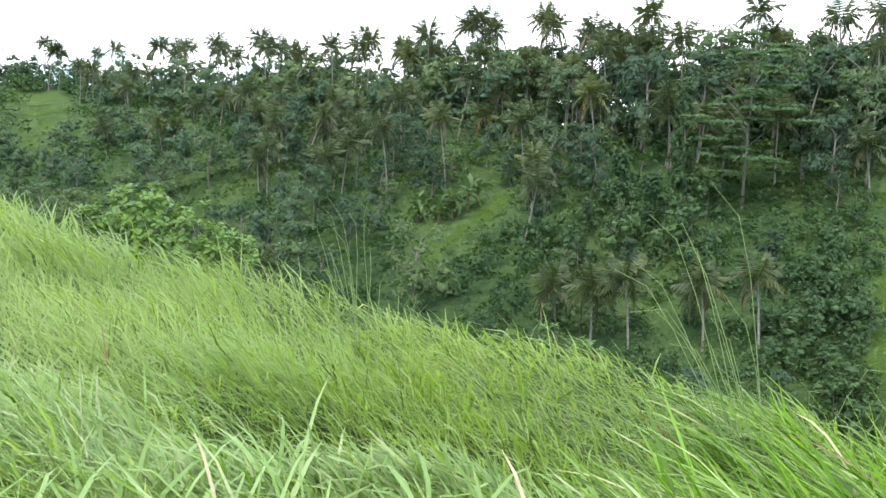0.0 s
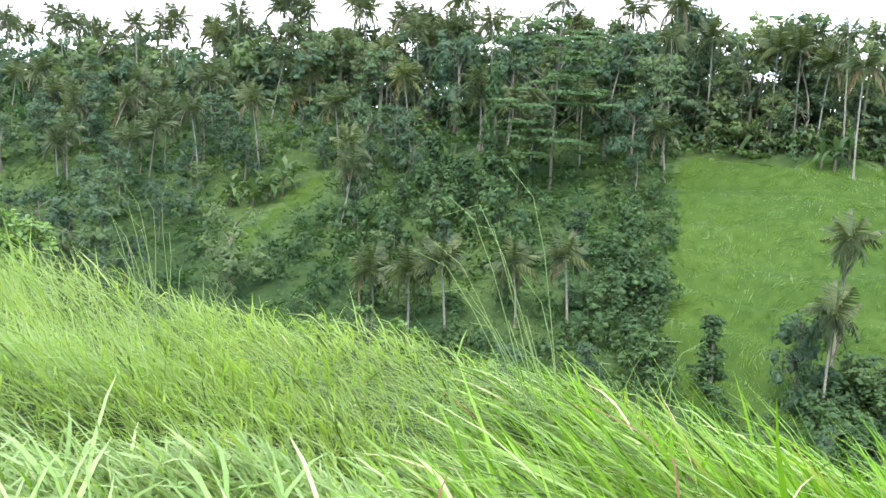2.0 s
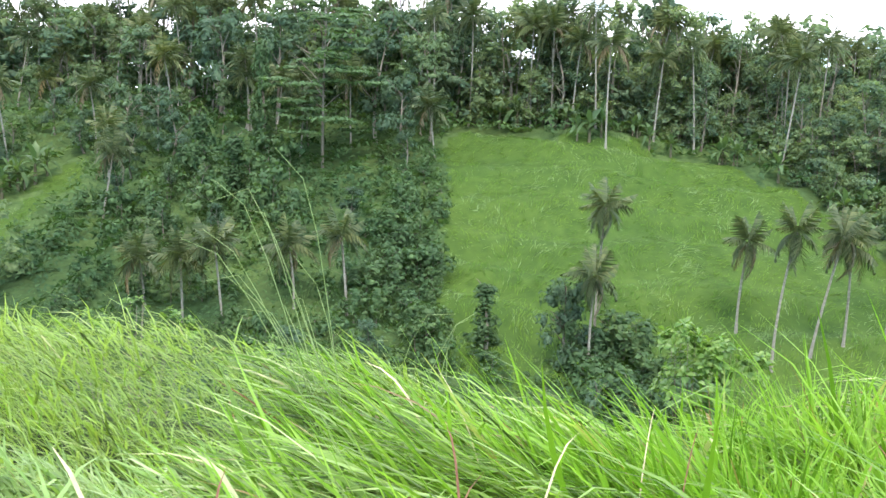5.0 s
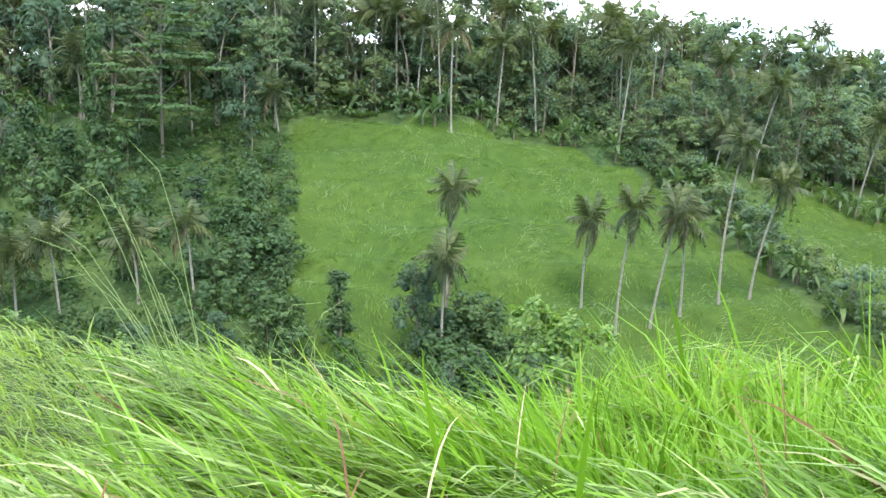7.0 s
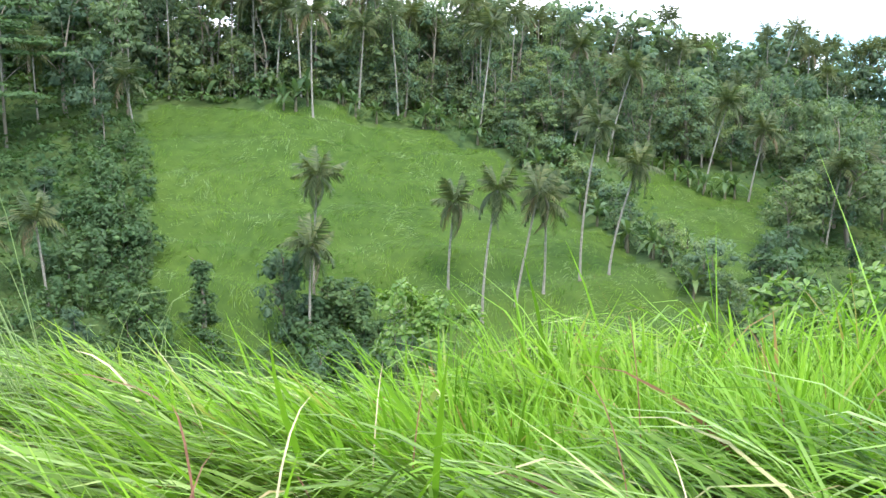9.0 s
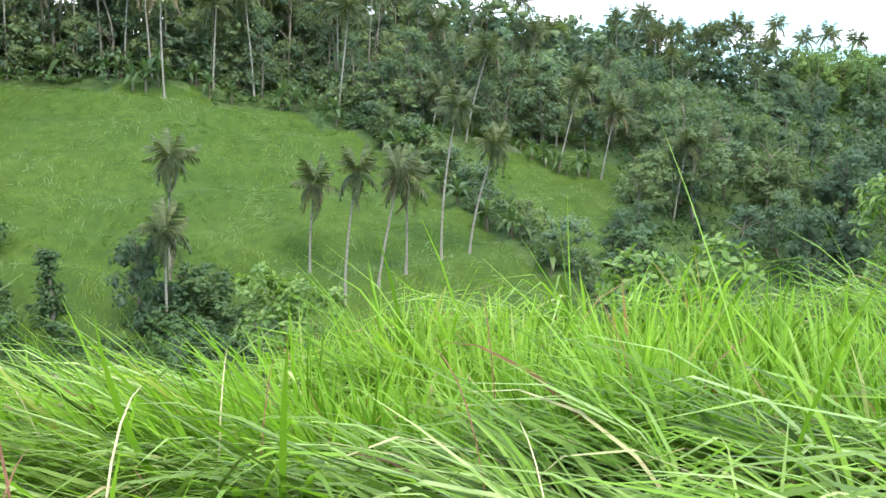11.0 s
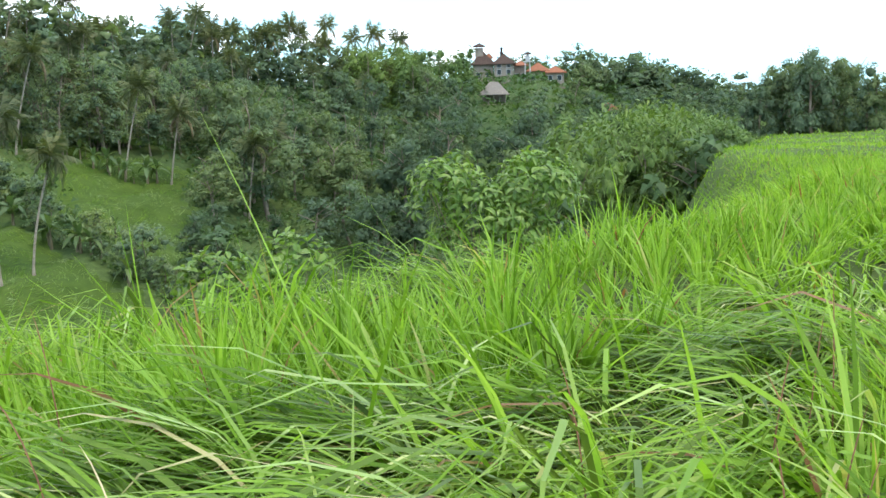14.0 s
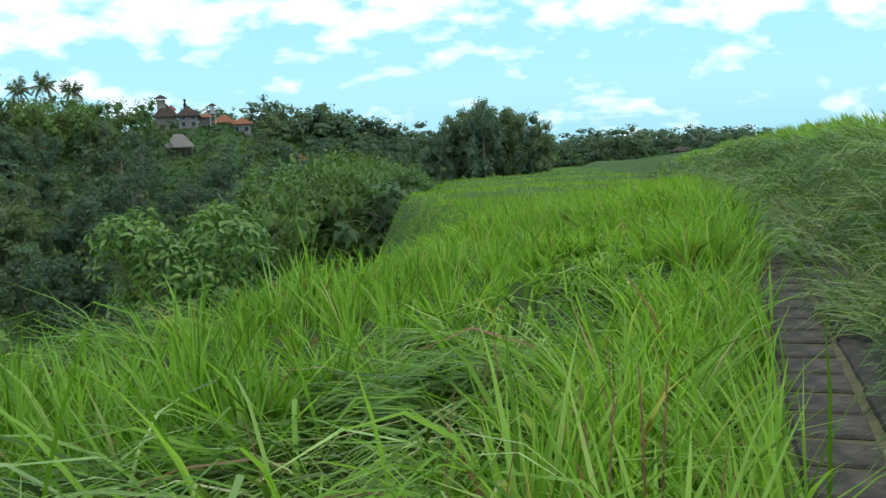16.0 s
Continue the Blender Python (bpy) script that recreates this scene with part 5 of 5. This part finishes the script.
    # the clump that stands on the ridge meadow
    for i, b in enumerate((93.7, 94.9, 96.0, 97.1, 98.3, 99.4, 100.3, 95.5, 97.7, 94.4, 96.6, 98.8, 99.9)):
        r = 122 + (i % 3) * 4
        h = (7.4, 7.2, 9.6, 10.0, 9.3, 8.7, 6.9, 8.6, 9.0, 6.6, 8.8, 7.8, 6.4)[i]
        tree("stand", i % 3, spot(b, r, 0.2), h * 1.08, i * 1.3, 0.8, "dark leafy tree with bare trunks in the meadow clump")
    # trees round the houses
    for i in range(26):
        b, r = rng.uniform(76.5, 85), rng.uniform(249, 262)
        tree("far", rng.randint(3), spot(b, r, 0.3), rng.uniform(4.5, 8) + 3.5 * float(b > 82.8), rng.uniform(0, 6.28), rng.uniform(0.8, 1.1), "distant green tree behind the houses")
    for i in range(46):
        b, r = rng.uniform(76.3, 84.5), rng.uniform(200, 234)
        base = spot(b, r, 0.3)
        h = min(rng.uniform(3, 7), (np.interp(b, [76.3, 77, 80, 80.3, 84.5], [3.0, -2.6, -2.6, -0.4, 0.3]) if r < 213 else 2.6) - base.z + rng.normal(0, 0.4))
        if h > 1.2 and not hides_houses(b, r, h) and not (76.8 < b < 80.2 and 199 < r < 215):
            tree("bush" if rng.rand() < 0.5 else "far", rng.randint(3), base, h, rng.uniform(0, 6.28), 1.1, "distant green shrub on the slope below the houses")
    tree("tall", 1, spot(83.4, 246, 0.3), 8.6, 0.4, 0.6, "slim tree with a bare stem and a small flat head")
    tree("airy", 0, spot(84.1, 215, 0.3), 8.0, 0.4, 1.25, "spreading shade tree with a flat dome of leaves")
    # woods on the skyline
    for i in range(95):
        b = rng.uniform(84.5, 112.5)
        r = rng.uniform(260, 300) if b < 92 else rng.uniform(330, 430)
        tree("far", rng.randint(3), spot(b, r, 0.3), rng.uniform(8, 12) if b < 92 else rng.uniform(11, 15), rng.uniform(0, 6.28), rng.uniform(1.0, 1.4), "distant dark green tree on the horizon")
    tree("far", 0, spot(109.8, 330, 0.3), 12.5, 0.5, 2.2, "distant dome-shaped dark tree beyond the meadow")


build_special_trees()


# ---------------------------------------------------------------- large-leaved bushes on the near flank
def shoot_mesh(name, seed, count, long_, wide, sag, mat):
    """A twig end with a rosette of folded, drooping leaves; unit size is metres."""
    rng = np.random.RandomState(seed)
    vs, fs = [], []
    for i in range(count):
        a = i * 2.4 + rng.normal(0, 0.2)
        q = i / count
        pitch = 1.1 - 1.3 * q + rng.normal(0, 0.15)
        ln, w = long_ * (0.75 + 0.4 * rng.rand()), wide * (0.8 + 0.4 * rng.rand())
        s = np.linspace(0, 1, 5)
        ang = pitch - sag * s
        x, z = np.cumsum(np.cos(ang)) * ln / 5, np.cumsum(np.sin(ang)) * ln / 5 - 0.12 * q * long_
        half = w * np.array([0.1, 0.8, 1.0, 0.65, 0.03]) / 2
        for side in (-1, 1):
            inner = np.stack([x * np.cos(a), x * np.sin(a), z], 1)
            outer = np.stack([x * np.cos(a) - side * half * np.sin(a), x * np.sin(a) + side * half * np.cos(a), z + 0.35 * half], 1)
            k = sum(len(p) for p in vs)
            vs.append(np.concatenate([inner, outer]))
            j = np.arange(4) + k
            fs.append(np.stack([j, j + 1, j + 6, j + 5], 1))
    return mesh_of(name, np.concatenate(vs), np.concatenate(fs), mat, True)


def leafy_bush(where, lobes, count, shoots, seed, label, name="broadleaf_bush", scale=1.0):
    """A bush of stems that end in leaf rosettes; lobes: centre and radius of each dome, from the foot."""
    rng = np.random.RandomState(seed)
    top = root(name, where, label, "bush", "broad-leaved bushes on the flank")
    pieces = []
    for cx, cy, cz, rad in lobes:
        for k in range(5):
            a = k * 1.26 + rng.rand()
            tip = np.array([cx + 0.6 * rad * math.cos(a), cy + 0.6 * rad * math.sin(a), cz + 0.4 * rad])
            s = np.linspace(0, 1, 5)[:, None]
            pieces.append(tube(s * tip + np.sin(s * 3.14) * [0.1 * rad, 0, 0.15 * rad], np.linspace(0.035, 0.008, 5) * max(rad, 0.5), 5))
    v, f = joined(pieces)
    child("stem", mesh_of("stem", v, f, BARK, True), top)
    share = np.array([l[3] ** 2 for l in lobes])
    for (cx, cy, cz, rad), m in zip(lobes, (share / share.sum() * count).astype(int)):
        for i in range(m):
            w = rng.normal(0, 1, 3)
            w /= np.linalg.norm(w)
            w[2] = abs(w[2]) * 1.1 if rng.rand() < 0.8 else w[2] * 0.6
            p = np.array([cx, cy, cz]) + w * rad * rng.uniform(0.78, 1.08)
            tilt = Vector((w[0], w[1], w[2] + 0.9)).to_track_quat("Z", "Y").to_matrix().to_4x4()
            child("shoot", shoots[rng.randint(len(shoots))], top, Matrix.Translation(p) @ tilt @ Matrix.Rotation(rng.uniform(0, 6.28), 4, "Z") @ Matrix.Scale(scale * rng.uniform(0.8, 1.2), 4))
    return top


def build_bushes():
    lance = [shoot_mesh("shoot", 700 + k, 9, 0.2, 0.055, 1.3, BUSH_LEAF) for k in range(3)]
    broad = [shoot_mesh("shoot", 710 + k, 7, 0.19, 0.11, 0.9, BUSH_LEAF) for k in range(3)]
    p = spot(79, 12)
    e = 0.42 - p.z
    leafy_bush(p, [(-0.2, 0.5, e - 0.5, 0.5), (0.2, -0.52, e - 0.52, 0.56), (0.0, 0.0, e - 1.15, 0.8)], 240, lance, 1, "bush with glossy drooping green leaves on the flank of the ridge")
    p = spot(65.2, 9.5)
    e = 1.36 - 9.5 * math.tan(radians(8.6)) - p.z
    leafy_bush(p, [(0.1, -0.32, e - 0.36, 0.33), (-0.2, 0.42, e - 0.6, 0.4), (0, 0, e - 1.0, 0.6)], 150, broad, 2, "low bush with broad pale green leaves below the brow", scale=0.66)
    p = spot(-17, 24)
    e = 1.36 - 24 * math.tan(radians(3.0)) - p.z
    leafy_bush(p, [(-0.4, 0.0, e - 0.95, 0.9), (0.85, 0.1, e - 1.1, 0.75), (-1.5, 0.2, e - 1.35, 0.7), (1.9, -0.2, e - 1.75, 0.7), (0.1, 0, e - 2.2, 1.5)], 300, broad, 3, "large rounded bush with bright yellow-green leaves", scale=1.2)
    p = spot(40.3, 26)
    e = 1.36 - 26 * math.tan(radians(10.3)) - p.z
    leafy_bush(p, [(-0.35, 0.2, e - 0.75, 0.6), (0.55, -0.4, e - 1.2, 0.65), (1.1, -0.9, e - 1.3, 0.45), (0.1, 0, e - 2.1, 1.1)], 150, broad, 4, "young tree with large bright green leaves below the brow", "young_tree", 1.4)
    p = spot(6.2, 15)
    e = 1.36 - 15 * math.tan(radians(9.9)) - p.z
    leafy_bush(p, [(0.15, 0.0, e - 0.2, 0.2), (-0.5, 0.1, e - 0.55, 0.35), (-1.1, 0.2, e - 0.6, 0.3), (0.7, 0.1, e - 0.7, 0.4)], 70, broad, 5, "scrubby bush with small yellow-green leaves below the brow", scale=0.55)
    p = spot(14.5, 17)
    e = 1.36 - 17 * math.tan(radians(12.5)) - p.z
    leafy_bush(p, [(0.0, 0.0, e - 0.5, 0.45), (-0.6, 0.1, e - 0.8, 0.45), (0.7, 0.2, e - 0.9, 0.5)], 70, broad, 6, "scrubby bush with yellow-green leaves below the brow", scale=0.7)


build_bushes()


def build_reeds():
    """Tall stalks of sedge that stand over the brow."""
    rng = np.random.RandomState(95)
    # foot bearing and distance, stems, height, lean to the side
    for b, r, n, h, side in ((19.2, 3.9, 14, 1.7, -0.72), (-5.6, 5.6, 16, 1.4, -0.2), (23.0, 4.0, 4, 1.2, 0.08), (21.0, 4.1, 4, 1.05, 0.25), (-2.9, 5.0, 5, 1.05, 0.1)):
        top = root("sedge_tuft", spot(b, r), "tall thin sedge stalks with nodding tips above the grass", "grass tuft", "sedge tufts on the brow")
        c = radians(b)
        for i in range(n):
            hh, ss = h * rng.uniform(0.55, 1.0), side * rng.uniform(0.3, 1.2) + rng.normal(0, 0.08)
            s = np.linspace(0, 1, 8)
            nod = rng.uniform(0.05, 0.35) * np.sign(side if rng.rand() < 0.8 else -side)
            px = 0.05 * rng.normal() + ss * s ** 1.4 + nod * np.maximum(s - 0.82, 0) * 4 * 0.35
            pz = hh * (s - 0.9 * np.maximum(s - 0.84, 0) * rng.uniform(0.3, 1.4)) - 0.03
            dy = rng.normal(0, 0.06) * s + 0.05 * rng.normal()
            v, f = tube(np.stack([px * math.cos(c) + dy * math.sin(c), -px * math.sin(c) + dy * math.cos(c), pz], 1), np.linspace(0.0034, 0.001, 8), 4)
            child("stalk", mesh_of("stalk", v, f, REED, True), top)


build_reeds()


DRY = solid_material("dry_straw", [(0.3, (0.34, 0.28, 0.16)), (0.7, (0.5, 0.43, 0.28))], 30.0, 0.7)
RUST = solid_material("rusty_stem", [(0.3, (0.1, 0.045, 0.028)), (0.7, (0.2, 0.1, 0.06))], 40.0, 0.7)


def dry_blade(b0, e0, b1, e1, r, width, mat, name, label):
    """A withered blade that leans in the grass between two directions, from its tip down into the sward."""
    def place(b, e, d):
        x, y = at(b, d)
        return np.array([x, y, 1.36 + d * math.tan(radians(e))])
    tip, low = place(b0, e0, r), place(b1, e1, r * 0.94)
    x, y = low[0], low[1]
    foot = low + 0.4 * (low - tip)
    foot[2] = float(ground(foot[0], foot[1])) - 0.02
    s = np.linspace(0, 1, 9)[:, None]
    mid = (1 - s) ** 2 * foot + 2 * s * (1 - s) * (1.25 * low - 0.25 * tip) + s ** 2 * tip
    side = np.cross(tip - low, [0, 0, 1.0])
    side = side / np.linalg.norm(side) + [0, 0, 0.35]
    half = width / 2 * np.interp(s, [0, 0.5, 0.85, 1], [0.6, 1, 0.8, 0.08])
    fold = np.array([0, 0, -0.25]) * half
    v = np.concatenate([mid - side * half, mid + fold, mid + side * half])
    i = np.arange(8)
    f = np.concatenate([np.stack([i, i + 1, i + 10, i + 9], 1), np.stack([i + 9, i + 10, i + 19, i + 18], 1)])
    tagged(new(name, mesh_of(name, v, f, mat, True)), label, "grass blade")


for b0, e0, b1, e1, r, w in ((-17.6, -16.5, -15.4, -20.5, 1.9, 0.009), (1.4, -17.5, 4.6, -21.4, 1.9, 0.012), (33.2, -17.0, 30.7, -18.6, 2.1, 0.007), (20.0, -13.6, 23.5, -14.4, 3.9, 0.011)):
    dry_blade(b0, e0, b1, e1, r, w, DRY, "dry_blade", "withered straw-coloured blade lying on the green grass")
for b0, e0, b1, e1, r, w in ((11.2, -19.3, 9.7, -21.5, 1.7, 0.007), (24.9, -17.0, 26.1, -18.5, 2.0, 0.006), (27.3, -19.6, 24.3, -21.9, 1.8, 0.006), (107.2, -14.0, 107.6, -18.5, 2.4, 0.006), (109.0, -13.5, 108.6, -18.0, 2.5, 0.006), (103.5, -14.5, 104.2, -18.5, 2.6, 0.006), (106.0, -15.5, 105.6, -19.0, 2.2, 0.005)):
    dry_blade(b0, e0, b1, e1, r, w, RUST, "brown_stem", "thin red-brown withered stem standing in the green grass")
stem_rng = random.Random(7)
for i in range(11):
    b, r = stem_rng.uniform(94, 113), stem_rng.uniform(2.0, 4.2)
    e = -math.degrees(math.atan((1.36 - stem_rng.uniform(0.45, 0.68)) / r))
    dry_blade(b, e, b + stem_rng.uniform(-1.5, 1.5), e - stem_rng.uniform(3, 5), r, 0.0045, RUST, "brown_stem", "thin red-brown withered stem standing in the green grass")
for i in range(9):
    b, r = stem_rng.uniform(20, 92), stem_rng.uniform(2.2, 3.8)
    e = -math.degrees(math.atan((1.36 - stem_rng.uniform(0.42, 0.62)) / r))
    dry_blade(b, e, b + stem_rng.uniform(-1, 3), e - stem_rng.uniform(2, 4), r, 0.0045, RUST if i % 3 else DRY, "brown_stem" if i % 3 else "dry_blade", "thin withered brown blade among the green grass")


# ---------------------------------------------------------------- houses on the far ridge
PLASTER = solid_material("plaster", [(0.3, (0.2, 0.17, 0.145)), (0.7, (0.32, 0.28, 0.24))], 1.5, 0.9, 0.01)
RED_TILE = solid_material("red_tile", [(0.3, (0.15, 0.062, 0.036)), (0.6, (0.23, 0.095, 0.055)), (0.85, (0.29, 0.14, 0.09))], 2.5, 0.8, 0.03)
DARK_TILE = solid_material("dark_tile", [(0.3, (0.034, 0.024, 0.021)), (0.7, (0.07, 0.048, 0.04))], 2.5, 0.8, 0.03)
THATCH = solid_material("thatch", [(0.3, (0.12, 0.11, 0.1)), (0.7, (0.23, 0.21, 0.19))], 3.0, 0.95, 0.05, (1, 1, 4))
GLASS = solid_material("window_glass", [(0.3, (0.02, 0.025, 0.03)), (0.7, (0.04, 0.05, 0.055))], 1.0, 0.15)
STEEL = solid_material("painted_steel", [(0.3, (0.4, 0.42, 0.43)), (0.7, (0.56, 0.58, 0.6))], 2.0, 0.5)


def box(x0, y0, z0, x1, y1, z1):
    v = np.array([(x, y, z) for z in (z0, z1) for y in (y0, y1) for x in (x0, x1)], float)
    return v, np.array([(0, 2, 3, 1), (4, 5, 7, 6), (0, 1, 5, 4), (2, 6, 7, 3), (0, 4, 6, 2), (1, 3, 7, 5)])


def hip(w, d, z0, h, over=0.7, thick=0.18):
    """A hipped roof over a plan w by d."""
    a, b = w / 2 + over, d / 2 + over
    g = max(a - b, 0.15)
    v = np.array([(-a, -b, z0), (a, -b, z0), (a, b, z0), (-a, b, z0), (-a, -b, z0 + thick), (a, -b, z0 + thick), (a, b, z0 + thick), (-a, b, z0 + thick), (-g, 0, z0 + h), (g, 0, z0 + h), (g, 0.02, z0 + h), (-g, 0.02, z0 + h)], float)
    f = np.array([(0, 3, 2, 1), (0, 1, 5, 4), (1, 2, 6, 5), (2, 3, 7, 6), (3, 0, 4, 7), (4, 5, 9, 8), (6, 7, 11, 10), (5, 6, 10, 9), (7, 4, 8, 11), (8, 9, 10, 11)])
    return v, f


def house(where, bearing, w, d, wall_h, roof_h, tiles, label, floors=1, open_=False):
    top = root("house", where, label, "house", "houses on the far ridge", -radians(bearing))
    child("foundation", mesh_of("foundation", *box(-w / 2 - 0.3, -d / 2 - 0.3, -3.5, w / 2 + 0.3, d / 2 + 0.3, 0.1), PLASTER), top)
    if open_:
        for i in range(5):
            x = -w / 2 + 0.2 + (w - 0.4) * i / 4
            child("post", mesh_of("post", *box(x - 0.12, -d / 2, 0.1, x + 0.12, -d / 2 + 0.24, wall_h), PLASTER), top)
        child("wall", mesh_of("wall", *box(-w / 2, d / 2 - 0.4, 0.1, w / 2, d / 2, wall_h), PLASTER), top)
    else:
        child("wall", mesh_of("wall", *box(-w / 2, -d / 2, 0.1, w / 2, d / 2, wall_h), PLASTER), top)
        n = max(int(w / 2.2), 2)
        for fl in range(floors):
            z = 0.9 + fl * wall_h / floors
            for i in range(n):
                x = -w / 2 + (i + 0.5) * w / n
                win = child("window", mesh_of("window", *box(x - 0.55, -d / 2 - 0.06, z, x + 0.55, -d / 2 + 0.05, z + 1.3), STEEL), top, None, "pale framed window")
                child("pane", mesh_of("pane", *box(x - 0.47, -d / 2 - 0.09, z + 0.08, x + 0.47, -d / 2 - 0.05, z + 1.22), GLASS), win)
    child("roof", mesh_of("roof", *hip(w, d, wall_h, roof_h), tiles), top)
    return top


def build_houses():
    def high(b, r, z):
        x, y = at(b, r)
        return Vector((x, y, z))
    top = house(high(78.53, 240, 2.0), 79, 4.8, 5.0, 4.0, 3.3, DARK_TILE, "plastered house with a dark brown hipped roof and a turret", 1)
    child("turret", mesh_of("turret", *box(-1.9, -1.2, 5.4, 0.1, 0.8, 8.2), PLASTER), top, None, "pale rooftop turret")
    v, f = hip(2.0, 2.0, 8.4, 0.95, 0.5)
    child("turret_roof", mesh_of("turret_roof", v + [-0.9, -0.2, 0], f, DARK_TILE), top, None, "dark pyramid roof")
    v, f = hip(1.6, 1.8, 5.6, 1.3, 0.35)
    child("annex_roof", mesh_of("annex_roof", v + [1.4, 0.3, 0], f, RED_TILE), top, None, "small orange tiled roof")
    house(high(79.75, 239, 2.6), 80, 4.6, 4.5, 3.4, 2.6, DARK_TILE, "white-walled house with a dark brown hipped roof", 2)
    house(high(80.7, 243, 1.6), 81, 3.0, 4.0, 4.0, 1.2, RED_TILE, "small house with an orange tiled roof")
    house(high(81.75, 241, 1.2), 81.5, 4.6, 4.5, 2.9, 2.2, RED_TILE, "low house with a long orange tiled hipped roof")
    house(high(82.75, 240, 0.9), 83, 4.4, 4.0, 2.7, 1.7, RED_TILE, "low house with a long orange tiled hipped roof")
    shrine = root("shrine_tower", high(79.62, 243, 5.0), "narrow dark stone shrine tower rising in shrinking tiers", "shrine")
    for k in range(5):
        w = 0.85 - 0.14 * k
        child("tier", mesh_of("tier", *box(-w * 0.7, -w * 0.7, -3.0 if k == 0 else k * 1.05, w * 0.7, w * 0.7, (k + 1) * 1.05 - 0.3), DARK_TILE), shrine)
        child("tier_roof", mesh_of("tier_roof", *hip(w, w, (k + 1) * 1.05 - 0.3, 0.45, 0.25, 0.08), DARK_TILE), shrine)
    house(high(79.14, 208, -2.95), 79, 5.2, 3.4, 1.95, 2.8, THATCH, "open pavilion with a steep grey thatched roof on the slope", 1, True)
    house(high(85.8, 225, -7.8), 85, 4.5, 4.0, 2.4, 1.8, RED_TILE, "small house with a red-brown roof half hidden by trees")
    house(high(108.6, 318, -11.5), 107, 6.0, 5.0, 1.5, 1.4, DARK_TILE, "distant low house with a red-brown roof beyond the meadow")
    tank = root("water_tower", high(81.15, 236, 0.9), "white water tower on four steel legs", "water tower")
    for sx in (-1, 1):
        for sy in (-1, 1):
            child("leg", mesh_of("leg", *tube([(0.75 * sx, 0.75 * sy, -2), (0.55 * sx, 0.55 * sy, 5.6)], [0.06, 0.06], 6), STEEL), tank)
    for z in (1.6, 3.6):
        child("brace", mesh_of("brace", *box(-0.72, -0.72, z, 0.72, -0.62, z + 0.12), STEEL), tank)
    child("platform", mesh_of("platform", *box(-0.9, -0.9, 5.5, 0.9, 0.9, 5.7), STEEL), tank)
    child("tank", mesh_of("tank", *tube([(0, 0, 5.7), (0, 0, 5.72), (0, 0, 7.0), (0, 0, 7.02)], [0.05, 0.52, 0.52, 0.05], 14), STEEL, True), tank)
    child("cap", mesh_of("cap", *hip(1.3, 1.3, 7.3, 0.7, 0.35, 0.08), DARK_TILE), tank)
    child("mast", mesh_of("mast", *tube([(0, 0, 7.0), (0, 0, 7.4)], [0.2, 0.2], 6), STEEL), tank)


build_houses()


# ---------------------------------------------------------------- footpath
PAVER = solid_material("paver", [(0.25, (0.026, 0.023, 0.02)), (0.5, (0.05, 0.044, 0.039)), (0.75, (0.1, 0.088, 0.075))], 9.0, 0.85, 0.016, second=(1.6, (0.7, 0.72, 0.7), (1.25, 1.2, 1.1)))
MOSS = solid_material("mossy_joint", [(0.3, (0.055, 0.05, 0.024)), (0.6, (0.1, 0.09, 0.048)), (0.85, (0.17, 0.15, 0.09))], 14.0, 0.95, 0.01)


def build_path():
    v = np.arange(-4, 34, 0.25)
    pv = path_shift(v)
    rows = []
    for u in (-1.15, -0.28):
        x, y = uv_xy(u + pv, v)
        rows.append(np.stack([x, y, ground(x, y) * 0 + path_level(v) - 0.012], 1))
    n = len(v)
    i = np.arange(n - 1)
    bed = tagged(new("footpath", mesh_of("footpath", np.concatenate(rows), np.stack([i, i + n, i + n + 1, i + 1], 1), MOSS, True)), "narrow footpath of dark worn paving slabs with mossy joints", "path", kind="structure")
    rng = np.random.RandomState(99)
    blocks = []
    for k in range(8):
        w, d, c = (0.14 if k < 4 else 0.19) + 0.004 * rng.randn(), STEP / 2 - 0.014 + 0.004 * rng.randn(), 0.012
        j = rng.normal(0, 0.006, (4, 2))
        low = np.array([(-w, -d), (w, -d), (w, d), (-w, d)]) + j
        vv = np.concatenate([np.c_[low, np.full(4, -0.05)], np.c_[low, np.full(4, -0.008)], np.c_[low * (1 - c / w), np.full(4, 0.004)]])
        ff = [(8, 9, 10, 11)]
        for a in (0, 4):
            ff += [(a + q, a + (q + 1) % 4, a + 4 + (q + 1) % 4, a + 4 + q) for q in range(4)]
        blocks.append(mesh_of("slab", vv, np.array(ff), PAVER))
    for q in np.arange(-3.9, 26, STEP):
        for col, mid in ((0, -0.475), (1, -0.835)):
            qq = q + 0.05 * col
            x, y = uv_xy(mid + float(path_shift(qq)), qq)
            m = Matrix.Translation((x, y, float(path_level(qq)) + rng.normal(0, 0.003))) @ Euler((rng.normal(0, 0.01), rng.normal(0, 0.01), -U_AX + rng.normal(0, 0.012))).to_matrix().to_4x4()
            child("slab", blocks[rng.randint(4) + 4 * col], bed, m)


build_path()
